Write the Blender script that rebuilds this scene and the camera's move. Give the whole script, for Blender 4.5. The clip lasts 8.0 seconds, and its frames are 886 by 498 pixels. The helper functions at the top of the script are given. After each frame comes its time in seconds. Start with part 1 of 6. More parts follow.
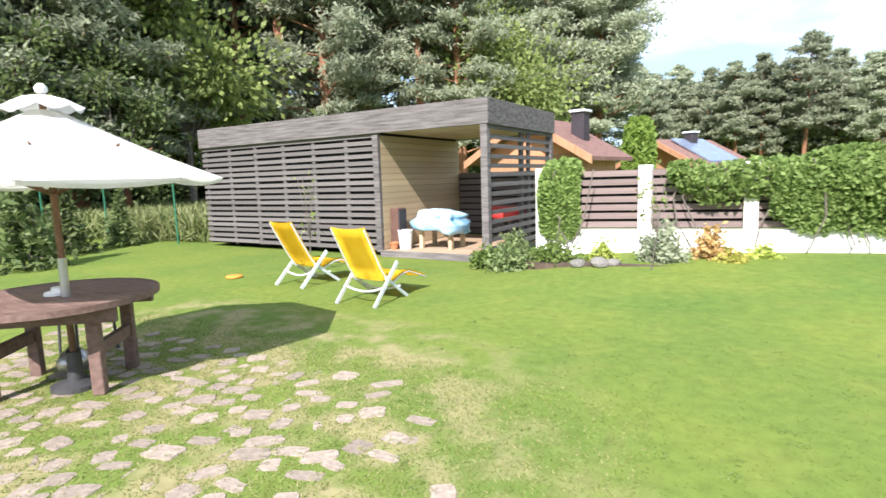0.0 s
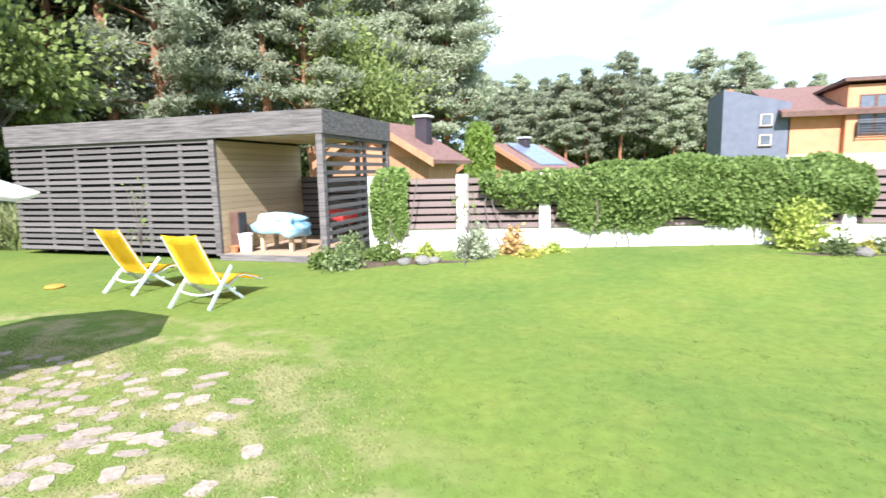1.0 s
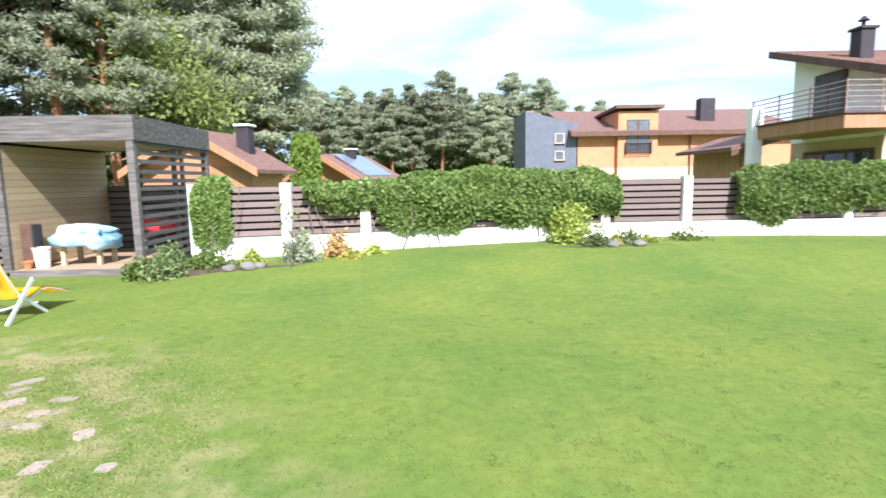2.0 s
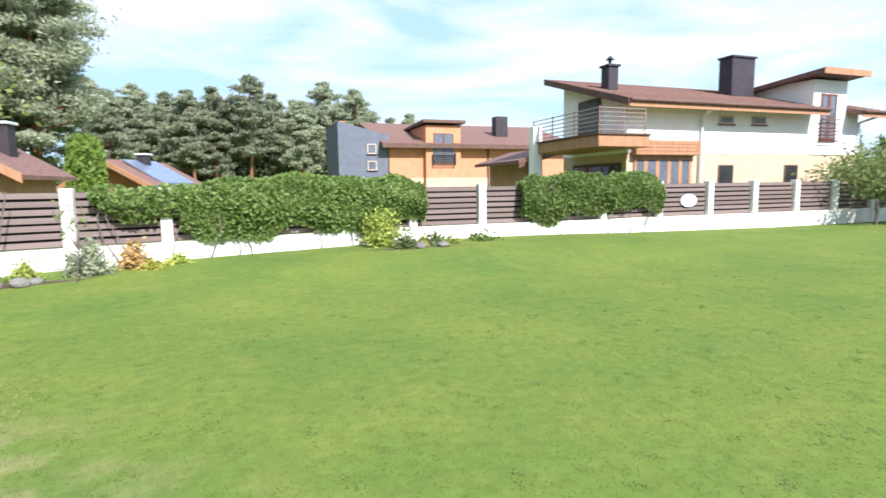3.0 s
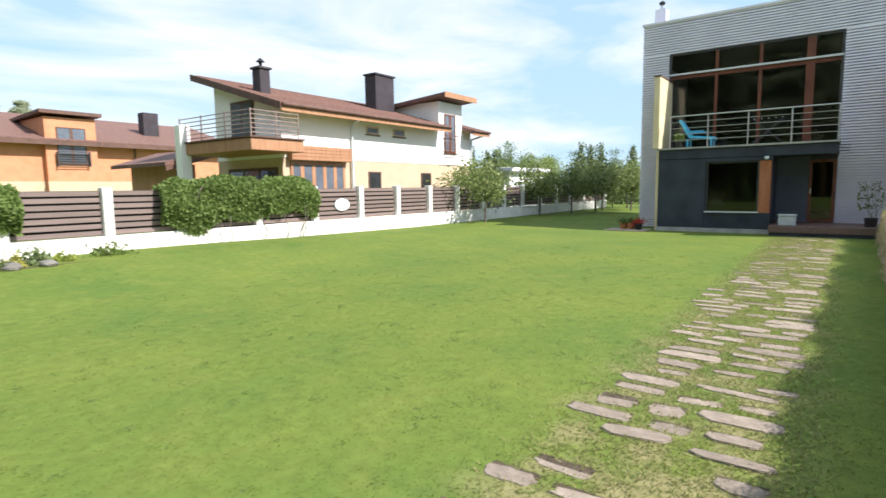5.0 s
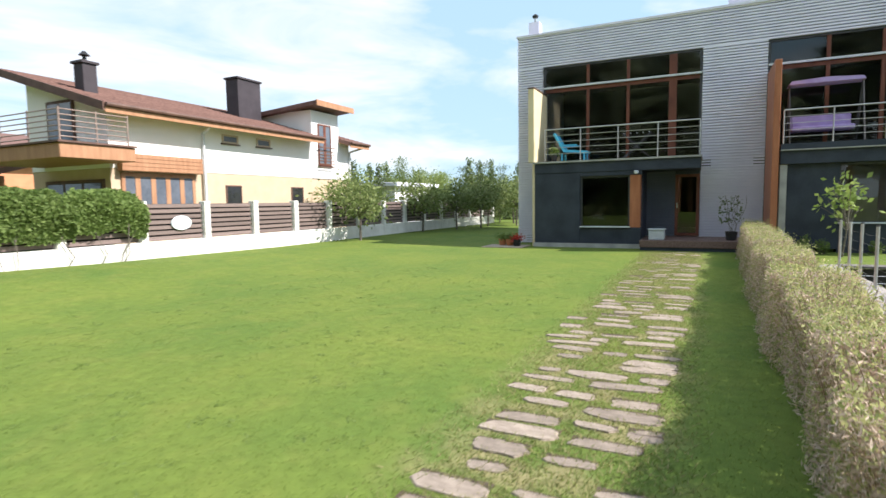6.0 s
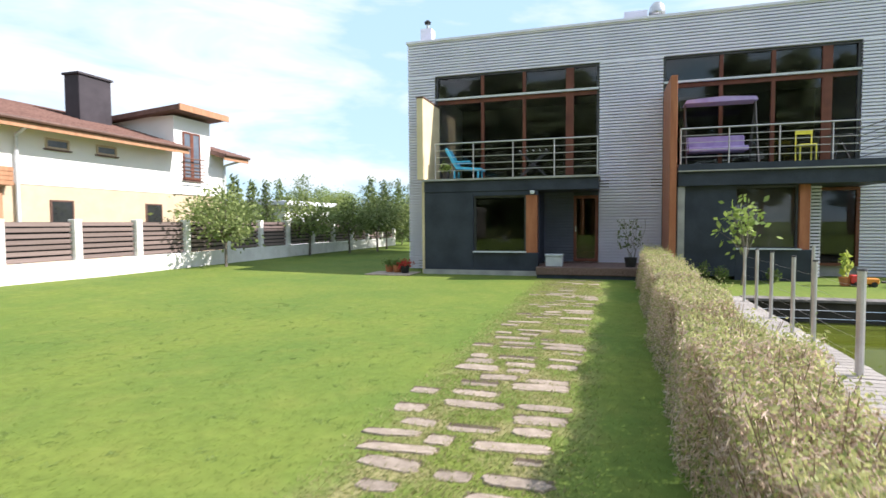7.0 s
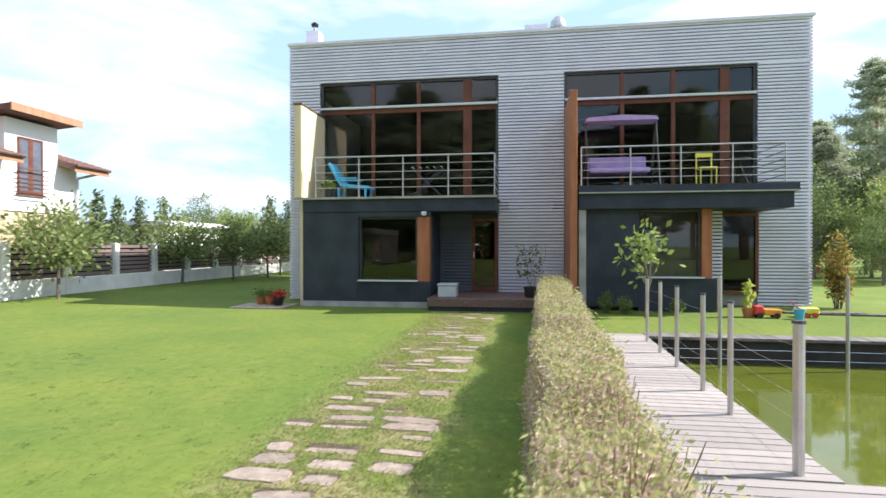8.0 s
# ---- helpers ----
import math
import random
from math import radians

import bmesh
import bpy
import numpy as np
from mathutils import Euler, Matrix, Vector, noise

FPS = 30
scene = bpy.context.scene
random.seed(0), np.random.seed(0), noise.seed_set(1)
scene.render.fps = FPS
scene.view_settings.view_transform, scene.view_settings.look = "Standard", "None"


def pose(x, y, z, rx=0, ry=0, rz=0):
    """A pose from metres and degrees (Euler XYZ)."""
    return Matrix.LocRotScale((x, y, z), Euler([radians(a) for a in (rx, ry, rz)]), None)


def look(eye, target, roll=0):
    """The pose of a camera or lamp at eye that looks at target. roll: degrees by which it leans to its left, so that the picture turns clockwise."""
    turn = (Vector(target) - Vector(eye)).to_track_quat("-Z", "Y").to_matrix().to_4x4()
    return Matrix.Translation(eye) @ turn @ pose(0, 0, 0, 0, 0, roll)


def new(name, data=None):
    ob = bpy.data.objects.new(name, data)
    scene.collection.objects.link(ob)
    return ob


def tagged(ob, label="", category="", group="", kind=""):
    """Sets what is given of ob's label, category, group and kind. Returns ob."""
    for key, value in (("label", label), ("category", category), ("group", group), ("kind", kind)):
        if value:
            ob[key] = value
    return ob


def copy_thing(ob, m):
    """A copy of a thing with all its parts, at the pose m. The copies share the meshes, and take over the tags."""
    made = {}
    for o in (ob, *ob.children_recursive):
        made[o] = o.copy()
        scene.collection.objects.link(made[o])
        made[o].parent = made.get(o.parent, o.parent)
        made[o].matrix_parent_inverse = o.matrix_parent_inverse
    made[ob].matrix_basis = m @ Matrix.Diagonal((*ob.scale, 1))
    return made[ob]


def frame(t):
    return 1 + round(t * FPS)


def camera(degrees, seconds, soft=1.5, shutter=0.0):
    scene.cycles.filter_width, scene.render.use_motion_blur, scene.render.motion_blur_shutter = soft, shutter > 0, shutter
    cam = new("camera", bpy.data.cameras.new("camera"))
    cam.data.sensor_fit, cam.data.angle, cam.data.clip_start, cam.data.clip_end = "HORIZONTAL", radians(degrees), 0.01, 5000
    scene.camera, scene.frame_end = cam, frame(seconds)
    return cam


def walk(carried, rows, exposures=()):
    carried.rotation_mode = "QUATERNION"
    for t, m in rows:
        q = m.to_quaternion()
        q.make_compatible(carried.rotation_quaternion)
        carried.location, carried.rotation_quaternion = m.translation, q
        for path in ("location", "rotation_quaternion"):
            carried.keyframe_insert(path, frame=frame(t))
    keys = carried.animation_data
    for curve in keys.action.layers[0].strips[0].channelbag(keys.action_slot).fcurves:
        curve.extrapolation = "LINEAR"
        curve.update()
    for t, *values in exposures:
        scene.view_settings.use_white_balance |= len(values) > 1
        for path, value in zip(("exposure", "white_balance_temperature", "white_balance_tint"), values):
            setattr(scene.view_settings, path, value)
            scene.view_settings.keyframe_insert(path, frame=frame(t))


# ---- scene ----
cam = camera(78.7, 8.0, soft=1.5, shutter=0.25)
PATH = [
    (0, pose(-2.079, 7.788, 1.575, 82.54, 1.76, 31.25)),
    (0.5, pose(-1.724, 7.542, 1.675, 81.97, 1.75, 24.33)),
    (1, pose(-1.317, 7.183, 1.744, 81.86, 1.21, 16.39)),
    (2.5, pose(-1.006, 6.033, 1.656, 82.89, 1.02, -10.92)),
    (3, pose(-1.026, 5.853, 1.625, 83.43, 0.82, -20.58)),
    (3.5, pose(-0.976, 5.797, 1.603, 83.69, 0.78, -29.16)),
    (4, pose(-0.851, 5.811, 1.592, 83.69, 0.80, -38.24)),
    (4.5, pose(-0.691, 5.887, 1.587, 83.56, 0.63, -46.32)),
    (5, pose(-0.358, 5.851, 1.578, 83.59, 0.74, -53.96)),
    (6.5, pose(2.769, 5.764, 1.515, 86.22, 0.69, -68.58)),
    (7, pose(3.946, 5.683, 1.528, 87.28, 0.36, -73.17)),
    (7.5, pose(5.041, 5.516, 1.547, 88.59, 0.28, -77.27)),
    (8, pose(5.991, 5.185, 1.564, 89.73, 0.02, -81.38)),
]
walk(cam, PATH, exposures=[(0.0, 1.1, 6200, 17), (0.5, 1.2, 6050, 17), (1.0, 1.29, 5950, 17), (2.5, 0.88, 6000, 16), (3.5, 0.76, 6100, 15), (5.0, 0.68, 6400, 14), (6.5, 0.78, 6400, 15), (8.0, 0.91, 6300, 18)])

# ---- sky and sun ----
SUN_DIR = Vector((0.23 * math.cos(radians(42)), -0.973 * math.cos(radians(42)), math.sin(radians(42))))
world = bpy.data.worlds.new("sky")
scene.world = world
world.use_nodes = True
wn, wl = world.node_tree.nodes, world.node_tree.links
wn.clear()
sky = wn.new("ShaderNodeTexSky")
sky.sky_type = "NISHITA"
sky.sun_disc = False
sky.sun_elevation = radians(42)
sky.sun_rotation = math.atan2(SUN_DIR.x, SUN_DIR.y)
sky.dust_density = 0.8
sky.ozone_density = 0.4
coord = wn.new("ShaderNodeTexCoord")
stretch = wn.new("ShaderNodeMapping")
stretch.inputs["Scale"].default_value = (1.2, 1.7, 6.0)
stretch.inputs["Rotation"].default_value = (0.0, 0.12, 0.5)
wl.new(coord.outputs["Generated"], stretch.inputs["Vector"])
cloud = wn.new("ShaderNodeTexNoise")
cloud.inputs["Scale"].default_value = 1.5
cloud.inputs["Detail"].default_value = 7.0
cloud.inputs["Roughness"].default_value = 0.55
cloud.inputs["Distortion"].default_value = 0.5
wl.new(stretch.outputs["Vector"], cloud.inputs["Vector"])
# thin white cloud streaks over a hazy pale blue
cover = wn.new("ShaderNodeValToRGB")
cover.color_ramp.elements[0].position = 0.42
cover.color_ramp.elements[0].color = (0.3, 0.45, 0.56, 1)
cover.color_ramp.elements[1].position = 0.6
cover.color_ramp.elements[1].color = (0.58, 0.61, 0.63, 1)
wl.new(cloud.outputs["Fac"], cover.inputs["Fac"])
bright = wn.new("ShaderNodeVectorMath")
bright.operation = "SCALE"
bright.inputs["Scale"].default_value = 10.0
wl.new(cover.outputs["Color"], bright.inputs[0])
veil = wn.new("ShaderNodeMix")
veil.data_type = "RGBA"
veil.inputs["Factor"].default_value = 0.82
wl.new(bright.outputs["Vector"], veil.inputs["B"])
wl.new(sky.outputs["Color"], veil.inputs["A"])
air = wn.new("ShaderNodeBackground")
air.inputs["Strength"].default_value = 0.12
wl.new(veil.outputs["Result"], air.inputs["Color"])
out = wn.new("ShaderNodeOutputWorld")
wl.new(air.outputs["Background"], out.inputs["Surface"])

sun_lamp = bpy.data.lights.new("sun", "SUN")
sun_lamp.energy = 5.0
sun_lamp.angle = radians(0.5)
sun_lamp.color = (1.0, 0.95, 0.86)
sun = new("sun", sun_lamp)
sun.matrix_world = look(SUN_DIR * 60, (0, 0, 0))

# ---- materials ----
def mat(name, c1, c2, rough=0.8, scale=6.0, fine=60.0, bump=0.2, metal=0.0, stretch=(1, 1, 1), spec=0.35, rand=0.0, dist=0.01):
    """A surface that varies between two colours at a coarse and a fine scale, with fine relief."""
    m = bpy.data.materials.new(name)
    m.use_nodes = True
    n, l = m.node_tree.nodes, m.node_tree.links
    b = n["Principled BSDF"]
    tc = n.new("ShaderNodeTexCoord")
    mp = n.new("ShaderNodeMapping")
    mp.inputs["Scale"].default_value = stretch
    l.new(tc.outputs["Object"], mp.inputs["Vector"])
    big, small = n.new("ShaderNodeTexNoise"), n.new("ShaderNodeTexNoise")
    for t, s in ((big, scale), (small, fine)):
        t.inputs["Scale"].default_value = s
        t.inputs["Detail"].default_value = 5.0
        l.new(mp.outputs["Vector"], t.inputs["Vector"])
    add = n.new("ShaderNodeMath")
    add.operation = "MULTIPLY_ADD"
    l.new(small.outputs["Fac"], add.inputs[0])
    add.inputs[1].default_value = 0.6
    l.new(big.outputs["Fac"], add.inputs[2])
    ramp = n.new("ShaderNodeValToRGB")
    ramp.color_ramp.elements[0].position, ramp.color_ramp.elements[1].position = 0.55, 1.05
    ramp.color_ramp.elements[0].color, ramp.color_ramp.elements[1].color = (*c1, 1), (*c2, 1)
    l.new(add.outputs[0], ramp.inputs["Fac"])
    colour = ramp.outputs["Color"]
    if rand:
        info = n.new("ShaderNodeObjectInfo")
        mr = n.new("ShaderNodeMapRange")
        mr.inputs["To Min"].default_value, mr.inputs["To Max"].default_value = 1 - rand, 1 + rand
        l.new(info.outputs["Random"], mr.inputs["Value"])
        hs = n.new("ShaderNodeHueSaturation")
        l.new(mr.outputs["Result"], hs.inputs["Value"])
        l.new(colour, hs.inputs["Color"])
        colour = hs.outputs["Color"]
    l.new(colour, b.inputs["Base Color"])
    b.inputs["Roughness"].default_value = rough
    b.inputs["Metallic"].default_value = metal
    b.inputs["Specular IOR Level"].default_value = spec
    if bump:
        bp = n.new("ShaderNodeBump")
        bp.inputs["Strength"].default_value = bump
        bp.inputs["Distance"].default_value = dist
        l.new(add.outputs[0], bp.inputs["Height"])
        l.new(bp.outputs["Normal"], b.inputs["Normal"])
    return m


def leaf_mat(name, c1, c2, through_light=0.35, rough=0.6):
    """Foliage: every leaf has its own shade, and some light passes through."""
    m = bpy.data.materials.new(name)
    m.use_nodes = True
    n, l = m.node_tree.nodes, m.node_tree.links
    b = n["Principled BSDF"]
    geo = n.new("ShaderNodeNewGeometry")
    ramp = n.new("ShaderNodeValToRGB")
    ramp.color_ramp.elements[0].color, ramp.color_ramp.elements[1].color = (*c1, 1), (*c2, 1)
    l.new(geo.outputs["Random Per Island"], ramp.inputs["Fac"])
    info = n.new("ShaderNodeObjectInfo")
    mr = n.new("ShaderNodeMapRange")
    mr.inputs["To Min"].default_value, mr.inputs["To Max"].default_value = 0.8, 1.2
    l.new(info.outputs["Random"], mr.inputs["Value"])
    hs = n.new("ShaderNodeHueSaturation")
    l.new(mr.outputs["Result"], hs.inputs["Value"])
    l.new(ramp.outputs["Color"], hs.inputs["Color"])
    l.new(hs.outputs["Color"], b.inputs["Base Color"])
    b.inputs["Roughness"].default_value = rough
    b.inputs["Specular IOR Level"].default_value = 0.3
    tr = n.new("ShaderNodeBsdfTranslucent")
    l.new(hs.outputs["Color"], tr.inputs["Color"])
    mix = n.new("ShaderNodeMixShader")
    mix.inputs["Fac"].default_value = through_light
    l.new(b.outputs["BSDF"], mix.inputs[1])
    l.new(tr.outputs["BSDF"], mix.inputs[2])
    l.new(mix.outputs["Shader"], n["Material Output"].inputs["Surface"])
    return m


def glass_mat(name, tint=(0.75, 0.8, 0.78)):
    m = bpy.data.materials.new(name)
    m.use_nodes = True
    b = m.node_tree.nodes["Principled BSDF"]
    b.inputs["Base Color"].default_value = (*tint, 1)
    b.inputs["Transmission Weight"].default_value = 1.0
    b.inputs["Roughness"].default_value = 0.0
    b.inputs["IOR"].default_value = 1.45
    return m


def lawn_mat():
    m = bpy.data.materials.new("lawn")
    m.use_nodes = True
    n, l = m.node_tree.nodes, m.node_tree.links
    b = n["Principled BSDF"]
    tc = n.new("ShaderNodeTexCoord")
    cols = []
    for s, d in ((0.5, 7.0), (2.2, 7.0), (130.0, 4.0), (9.0, 9.0)):
        t = n.new("ShaderNodeTexNoise")
        t.inputs["Scale"].default_value = s
        t.inputs["Detail"].default_value = d
        l.new(tc.outputs["Object"], t.inputs["Vector"])
        cols.append(t.outputs["Fac"])
    r1 = n.new("ShaderNodeValToRGB")
    r1.color_ramp.elements[0].position, r1.color_ramp.elements[1].position = 0.28, 0.72
    r1.color_ramp.elements[0].color = (0.092, 0.152, 0.03, 1)
    r1.color_ramp.elements[1].color = (0.15, 0.193, 0.036, 1)
    l.new(cols[0], r1.inputs["Fac"])
    r2 = n.new("ShaderNodeValToRGB")
    r2.color_ramp.elements[0].position, r2.color_ramp.elements[1].position = 0.5, 0.75
    r2.color_ramp.elements[0].color = (0, 0, 0, 1)
    r2.color_ramp.elements[1].color = (0.5, 0.5, 0.5, 1)
    l.new(cols[1], r2.inputs["Fac"])
    mx = n.new("ShaderNodeMix")
    mx.data_type = "RGBA"
    mx.inputs["B"].default_value = (0.182, 0.202, 0.047, 1)
    l.new(r2.outputs["Color"], mx.inputs["Factor"])
    l.new(r1.outputs["Color"], mx.inputs["A"])
    # trodden, sandy grass along the path and on the patio
    sep = n.new("ShaderNodeSeparateXYZ")
    l.new(tc.outputs["Object"], sep.inputs["Vector"])

    def calc(op, a, b):
        q = n.new("ShaderNodeMath")
        q.operation = op
        for k, v in enumerate((a, b)):
            if isinstance(v, float):
                q.inputs[k].default_value = v
            else:
                l.new(v, q.inputs[k])
        return q.outputs[0]

    def fade(v, full, none):
        q = n.new("ShaderNodeMapRange")
        q.interpolation_type = "SMOOTHSTEP"
        q.inputs["From Min"].default_value, q.inputs["From Max"].default_value = none, full
        l.new(v, q.inputs["Value"])
        return q.outputs["Result"]
    off = calc("ABSOLUTE", calc("SUBTRACT", calc("ADD", sep.outputs["Y"], calc("MULTIPLY", sep.outputs["X"], 0.018)), 6.72), 0.0)
    trod = calc("MULTIPLY", calc("MULTIPLY", fade(off, 0.35, 0.95), fade(sep.outputs["X"], 1.8, 0.6)), fade(sep.outputs["X"], 18.4, 18.9))
    edge = calc("ADD", calc("MULTIPLY", sep.outputs["X"], 0.78), calc("MULTIPLY", sep.outputs["Y"], 0.62))
    worn = calc("MULTIPLY", calc("MULTIPLY", fade(edge, 3.2, 5.0), fade(sep.outputs["X"], -8.4, -9.2)), calc("MULTIPLY", fade(sep.outputs["Y"], 11.9, 12.8), fade(sep.outputs["Y"], 7.8, 7.0)))
    patch = fade(cols[1], 0.62, 0.42)
    dry = n.new("ShaderNodeMix")
    dry.data_type = "RGBA"
    dry.inputs["B"].default_value = (0.285, 0.245, 0.13, 1)
    l.new(calc("MULTIPLY", calc("MAXIMUM", calc("MULTIPLY", trod, 0.95), worn), calc("ADD", calc("MULTIPLY", patch, 0.8), 0.05)), dry.inputs["Factor"])
    l.new(mx.outputs["Result"], dry.inputs["A"])
    mx = dry
    hs = n.new("ShaderNodeHueSaturation")
    mr = n.new("ShaderNodeMapRange")
    mr.inputs["From Min"].default_value, mr.inputs["From Max"].default_value = 0.3, 0.7
    mr.inputs["To Min"].default_value, mr.inputs["To Max"].default_value = 0.8, 1.2
    l.new(calc("ADD", calc("MULTIPLY", cols[2], 0.35), calc("MULTIPLY", cols[3], 0.65)), mr.inputs["Value"])
    l.new(mr.outputs["Result"], hs.inputs["Value"])
    l.new(mx.outputs["Result"], hs.inputs["Color"])
    l.new(hs.outputs["Color"], b.inputs["Base Color"])
    b.inputs["Roughness"].default_value = 0.9
    b.inputs["Specular IOR Level"].default_value = 0.15
    bp = n.new("ShaderNodeBump")
    bp.inputs["Strength"].default_value = 0.4
    bp.inputs["Distance"].default_value = 0.012
    l.new(cols[2], bp.inputs["Height"])
    l.new(bp.outputs["Normal"], b.inputs["Normal"])
    return m


LAWN = lawn_mat()
WEED = leaf_mat("weed_leaves", (0.15, 0.23, 0.06), (0.26, 0.33, 0.11), 0.5)
BLADE = leaf_mat("grass_blade", (0.14, 0.205, 0.04), (0.235, 0.285, 0.068), 0.5)
DRYGRASS = leaf_mat("dry_grass", (0.27, 0.28, 0.1), (0.45, 0.41, 0.2), 0.5)
STONE = mat("paving_stone", (0.2, 0.16, 0.13), (0.37, 0.305, 0.25), 0.9, 5, 70, 0.5, rand=0.18)
GREYWOOD = mat("weathered_wood", (0.06, 0.055, 0.055), (0.2, 0.182, 0.175), 0.85, 2.5, 30, 0.5, stretch=(0.6, 3, 9), rand=0.18)
TANWOOD = mat("tan_boards", (0.36, 0.27, 0.16), (0.56, 0.44, 0.29), 0.75, 3, 30, 0.3, stretch=(2, 0.5, 8), rand=0.1)
DECKWOOD = mat("deck_wood", (0.28, 0.19, 0.12), (0.45, 0.34, 0.24), 0.8, 3, 40, 0.3, stretch=(8, 1, 8), rand=0.12)
# near-black, stands for the shade seen through gaps between boards
DARKBACK = mat("gap_shade", (0.012, 0.012, 0.013), (0.03, 0.03, 0.03), 0.95, 5, 40, 0.1)
FENCEWOOD = mat("fence_boards", (0.13, 0.095, 0.088), (0.26, 0.2, 0.185), 0.6, 3, 40, 0.3, stretch=(0.5, 2, 8), rand=0.14)
WHITEWASH = mat("white_render", (0.66, 0.65, 0.61), (0.84, 0.83, 0.8), 0.85, 2.5, 30, 0.25)
CREAM = mat("cream_render", (0.52, 0.4, 0.28), (0.59, 0.47, 0.34), 0.85, 2, 40, 0.15)
WHITEWALL = mat("white_wall", (0.85, 0.84, 0.83), (0.91, 0.9, 0.89), 0.85, 1.2, 40, 0.15)
ROOFTILE = mat("roof_tile", (0.12, 0.066, 0.055), (0.22, 0.125, 0.104), 0.75, 3, 25, 0.5, stretch=(4, 1, 1), rand=0.1)
ORANGEWALL = mat("orange_wall", (0.56, 0.235, 0.125), (0.63, 0.295, 0.165), 0.8, 2, 30, 0.2)
ORANGEWOOD = mat("orange_wood", (0.34, 0.165, 0.09), (0.47, 0.26, 0.15), 0.55, 3, 30, 0.2, stretch=(3, 3, 0.4))
BROWNTRIM = mat("brown_trim", (0.09, 0.05, 0.04), (0.16, 0.09, 0.07), 0.6, 4, 40, 0.2)
SLATEWALL = mat("slate_cladding", (0.02, 0.026, 0.04), (0.042, 0.051, 0.072), 0.55, 2, 40, 0.15)
GREYBLUE = mat("grey_blue_wall", (0.11, 0.125, 0.165), (0.15, 0.165, 0.21), 0.7, 2, 30, 0.15)
SHEET = mat("ribbed_sheet", (0.71, 0.7, 0.83), (0.82, 0.81, 0.92), 0.45, 1.2, 30, 0.06)
STEEL = mat("brushed_steel", (0.42, 0.42, 0.43), (0.6, 0.6, 0.6), 0.35, 4, 90, 0.05, metal=0.9)
DARKSTEEL = mat("dark_steel", (0.05, 0.05, 0.055), (0.1, 0.1, 0.105), 0.5, 4, 60, 0.1, metal=0.4)
YELLOWPANEL = mat("yellow_panel", (0.66, 0.54, 0.34), (0.75, 0.63, 0.42), 0.7, 2, 40, 0.1)
FINWOOD = mat("red_brown_wood", (0.3, 0.1, 0.045), (0.43, 0.165, 0.08), 0.5, 3, 30, 0.2, stretch=(3, 3, 0.4))
CHIMNEY = mat("dark_chimney_cladding", (0.03, 0.025, 0.031), (0.055, 0.046, 0.055), 0.6, 2, 40, 0.1)
FRAMEWOOD = mat("window_wood", (0.11, 0.035, 0.022), (0.19, 0.065, 0.038), 0.45, 4, 40, 0.1)
BLIND = mat("window_blind", (0.09, 0.07, 0.06), (0.14, 0.11, 0.095), 0.8, 2, 60, 0.1)
# indoor shade put into the colour, so that reflections in the glass show
ROOM = mat("shaded_room_wall", (0.05, 0.047, 0.044), (0.09, 0.084, 0.078), 0.9, 1, 20, 0.05)
GLASS = glass_mat("window_glass")
WATER = mat("pond_water", (0.08, 0.1, 0.012), (0.11, 0.13, 0.02), 0.03, 1.5, 12, 0.04, spec=0.6)
BEDSTONE = mat("border_rock", (0.11, 0.105, 0.095), (0.21, 0.2, 0.18), 0.9, 4, 40, 0.4)
PALEFRAME = mat("pale_window_wood", (0.5, 0.4, 0.3), (0.6, 0.5, 0.4), 0.6, 4, 40, 0.1)
CONCRETE = mat("concrete", (0.28, 0.28, 0.27), (0.45, 0.44, 0.42), 0.9, 3, 50, 0.3)
BARK = mat("pine_bark", (0.17, 0.075, 0.04), (0.36, 0.18, 0.1), 0.9, 4, 25, 0.8, stretch=(1, 1, 0.4), dist=0.05)
DULLBARK = mat("grey_bark", (0.1, 0.085, 0.07), (0.2, 0.175, 0.15), 0.9, 6, 40, 0.6, dist=0.03)
PINE = leaf_mat("pine_needles", (0.28, 0.32, 0.215), (0.46, 0.5, 0.35), 0.5, 0.8)
BROAD = leaf_mat("broad_leaves", (0.1, 0.16, 0.035), (0.2, 0.27, 0.07), 0.42)
VINE = leaf_mat("vine_leaves", (0.15, 0.235, 0.06), (0.3, 0.4, 0.125), 0.45)
HEDGE = leaf_mat("hedge_leaves", (0.26, 0.32, 0.1), (0.62, 0.6, 0.28), 0.45)
HEDGETWIG = leaf_mat("hedge_twigs", (0.42, 0.31, 0.24), (0.72, 0.58, 0.48), 0.35)
LIME = leaf_mat("lime_leaves", (0.28, 0.36, 0.06), (0.48, 0.53, 0.14), 0.45)
RUST = leaf_mat("rust_leaves", (0.38, 0.24, 0.08), (0.58, 0.4, 0.18), 0.35)
GOLD = leaf_mat("gold_leaves", (0.36, 0.36, 0.07), (0.58, 0.54, 0.15), 0.35)
SAGE = leaf_mat("sage_leaves", (0.12, 0.17, 0.06), (0.24, 0.3, 0.13), 0.4)
CANVAS = mat("white_canvas", (0.8, 0.79, 0.76), (0.88, 0.87, 0.85), 0.9, 3, 80, 0.1)
PARASOLPOLE = mat("parasol_wood", (0.1, 0.05, 0.025), (0.19, 0.1, 0.05), 0.5, 4, 40, 0.2)
TABLEWOOD = mat("table_wood", (0.1, 0.06, 0.05), (0.2, 0.13, 0.11), 0.55, 4, 40, 0.3, stretch=(1, 6, 6), rand=0.12)
YELLOWCLOTH = mat("yellow_cloth", (0.8, 0.53, 0.015), (0.88, 0.63, 0.04), 0.85, 5, 120, 0.15)
WHITEMETAL = mat("white_metal", (0.56, 0.6, 0.64), (0.68, 0.71, 0.74), 0.35, 6, 60, 0.05)
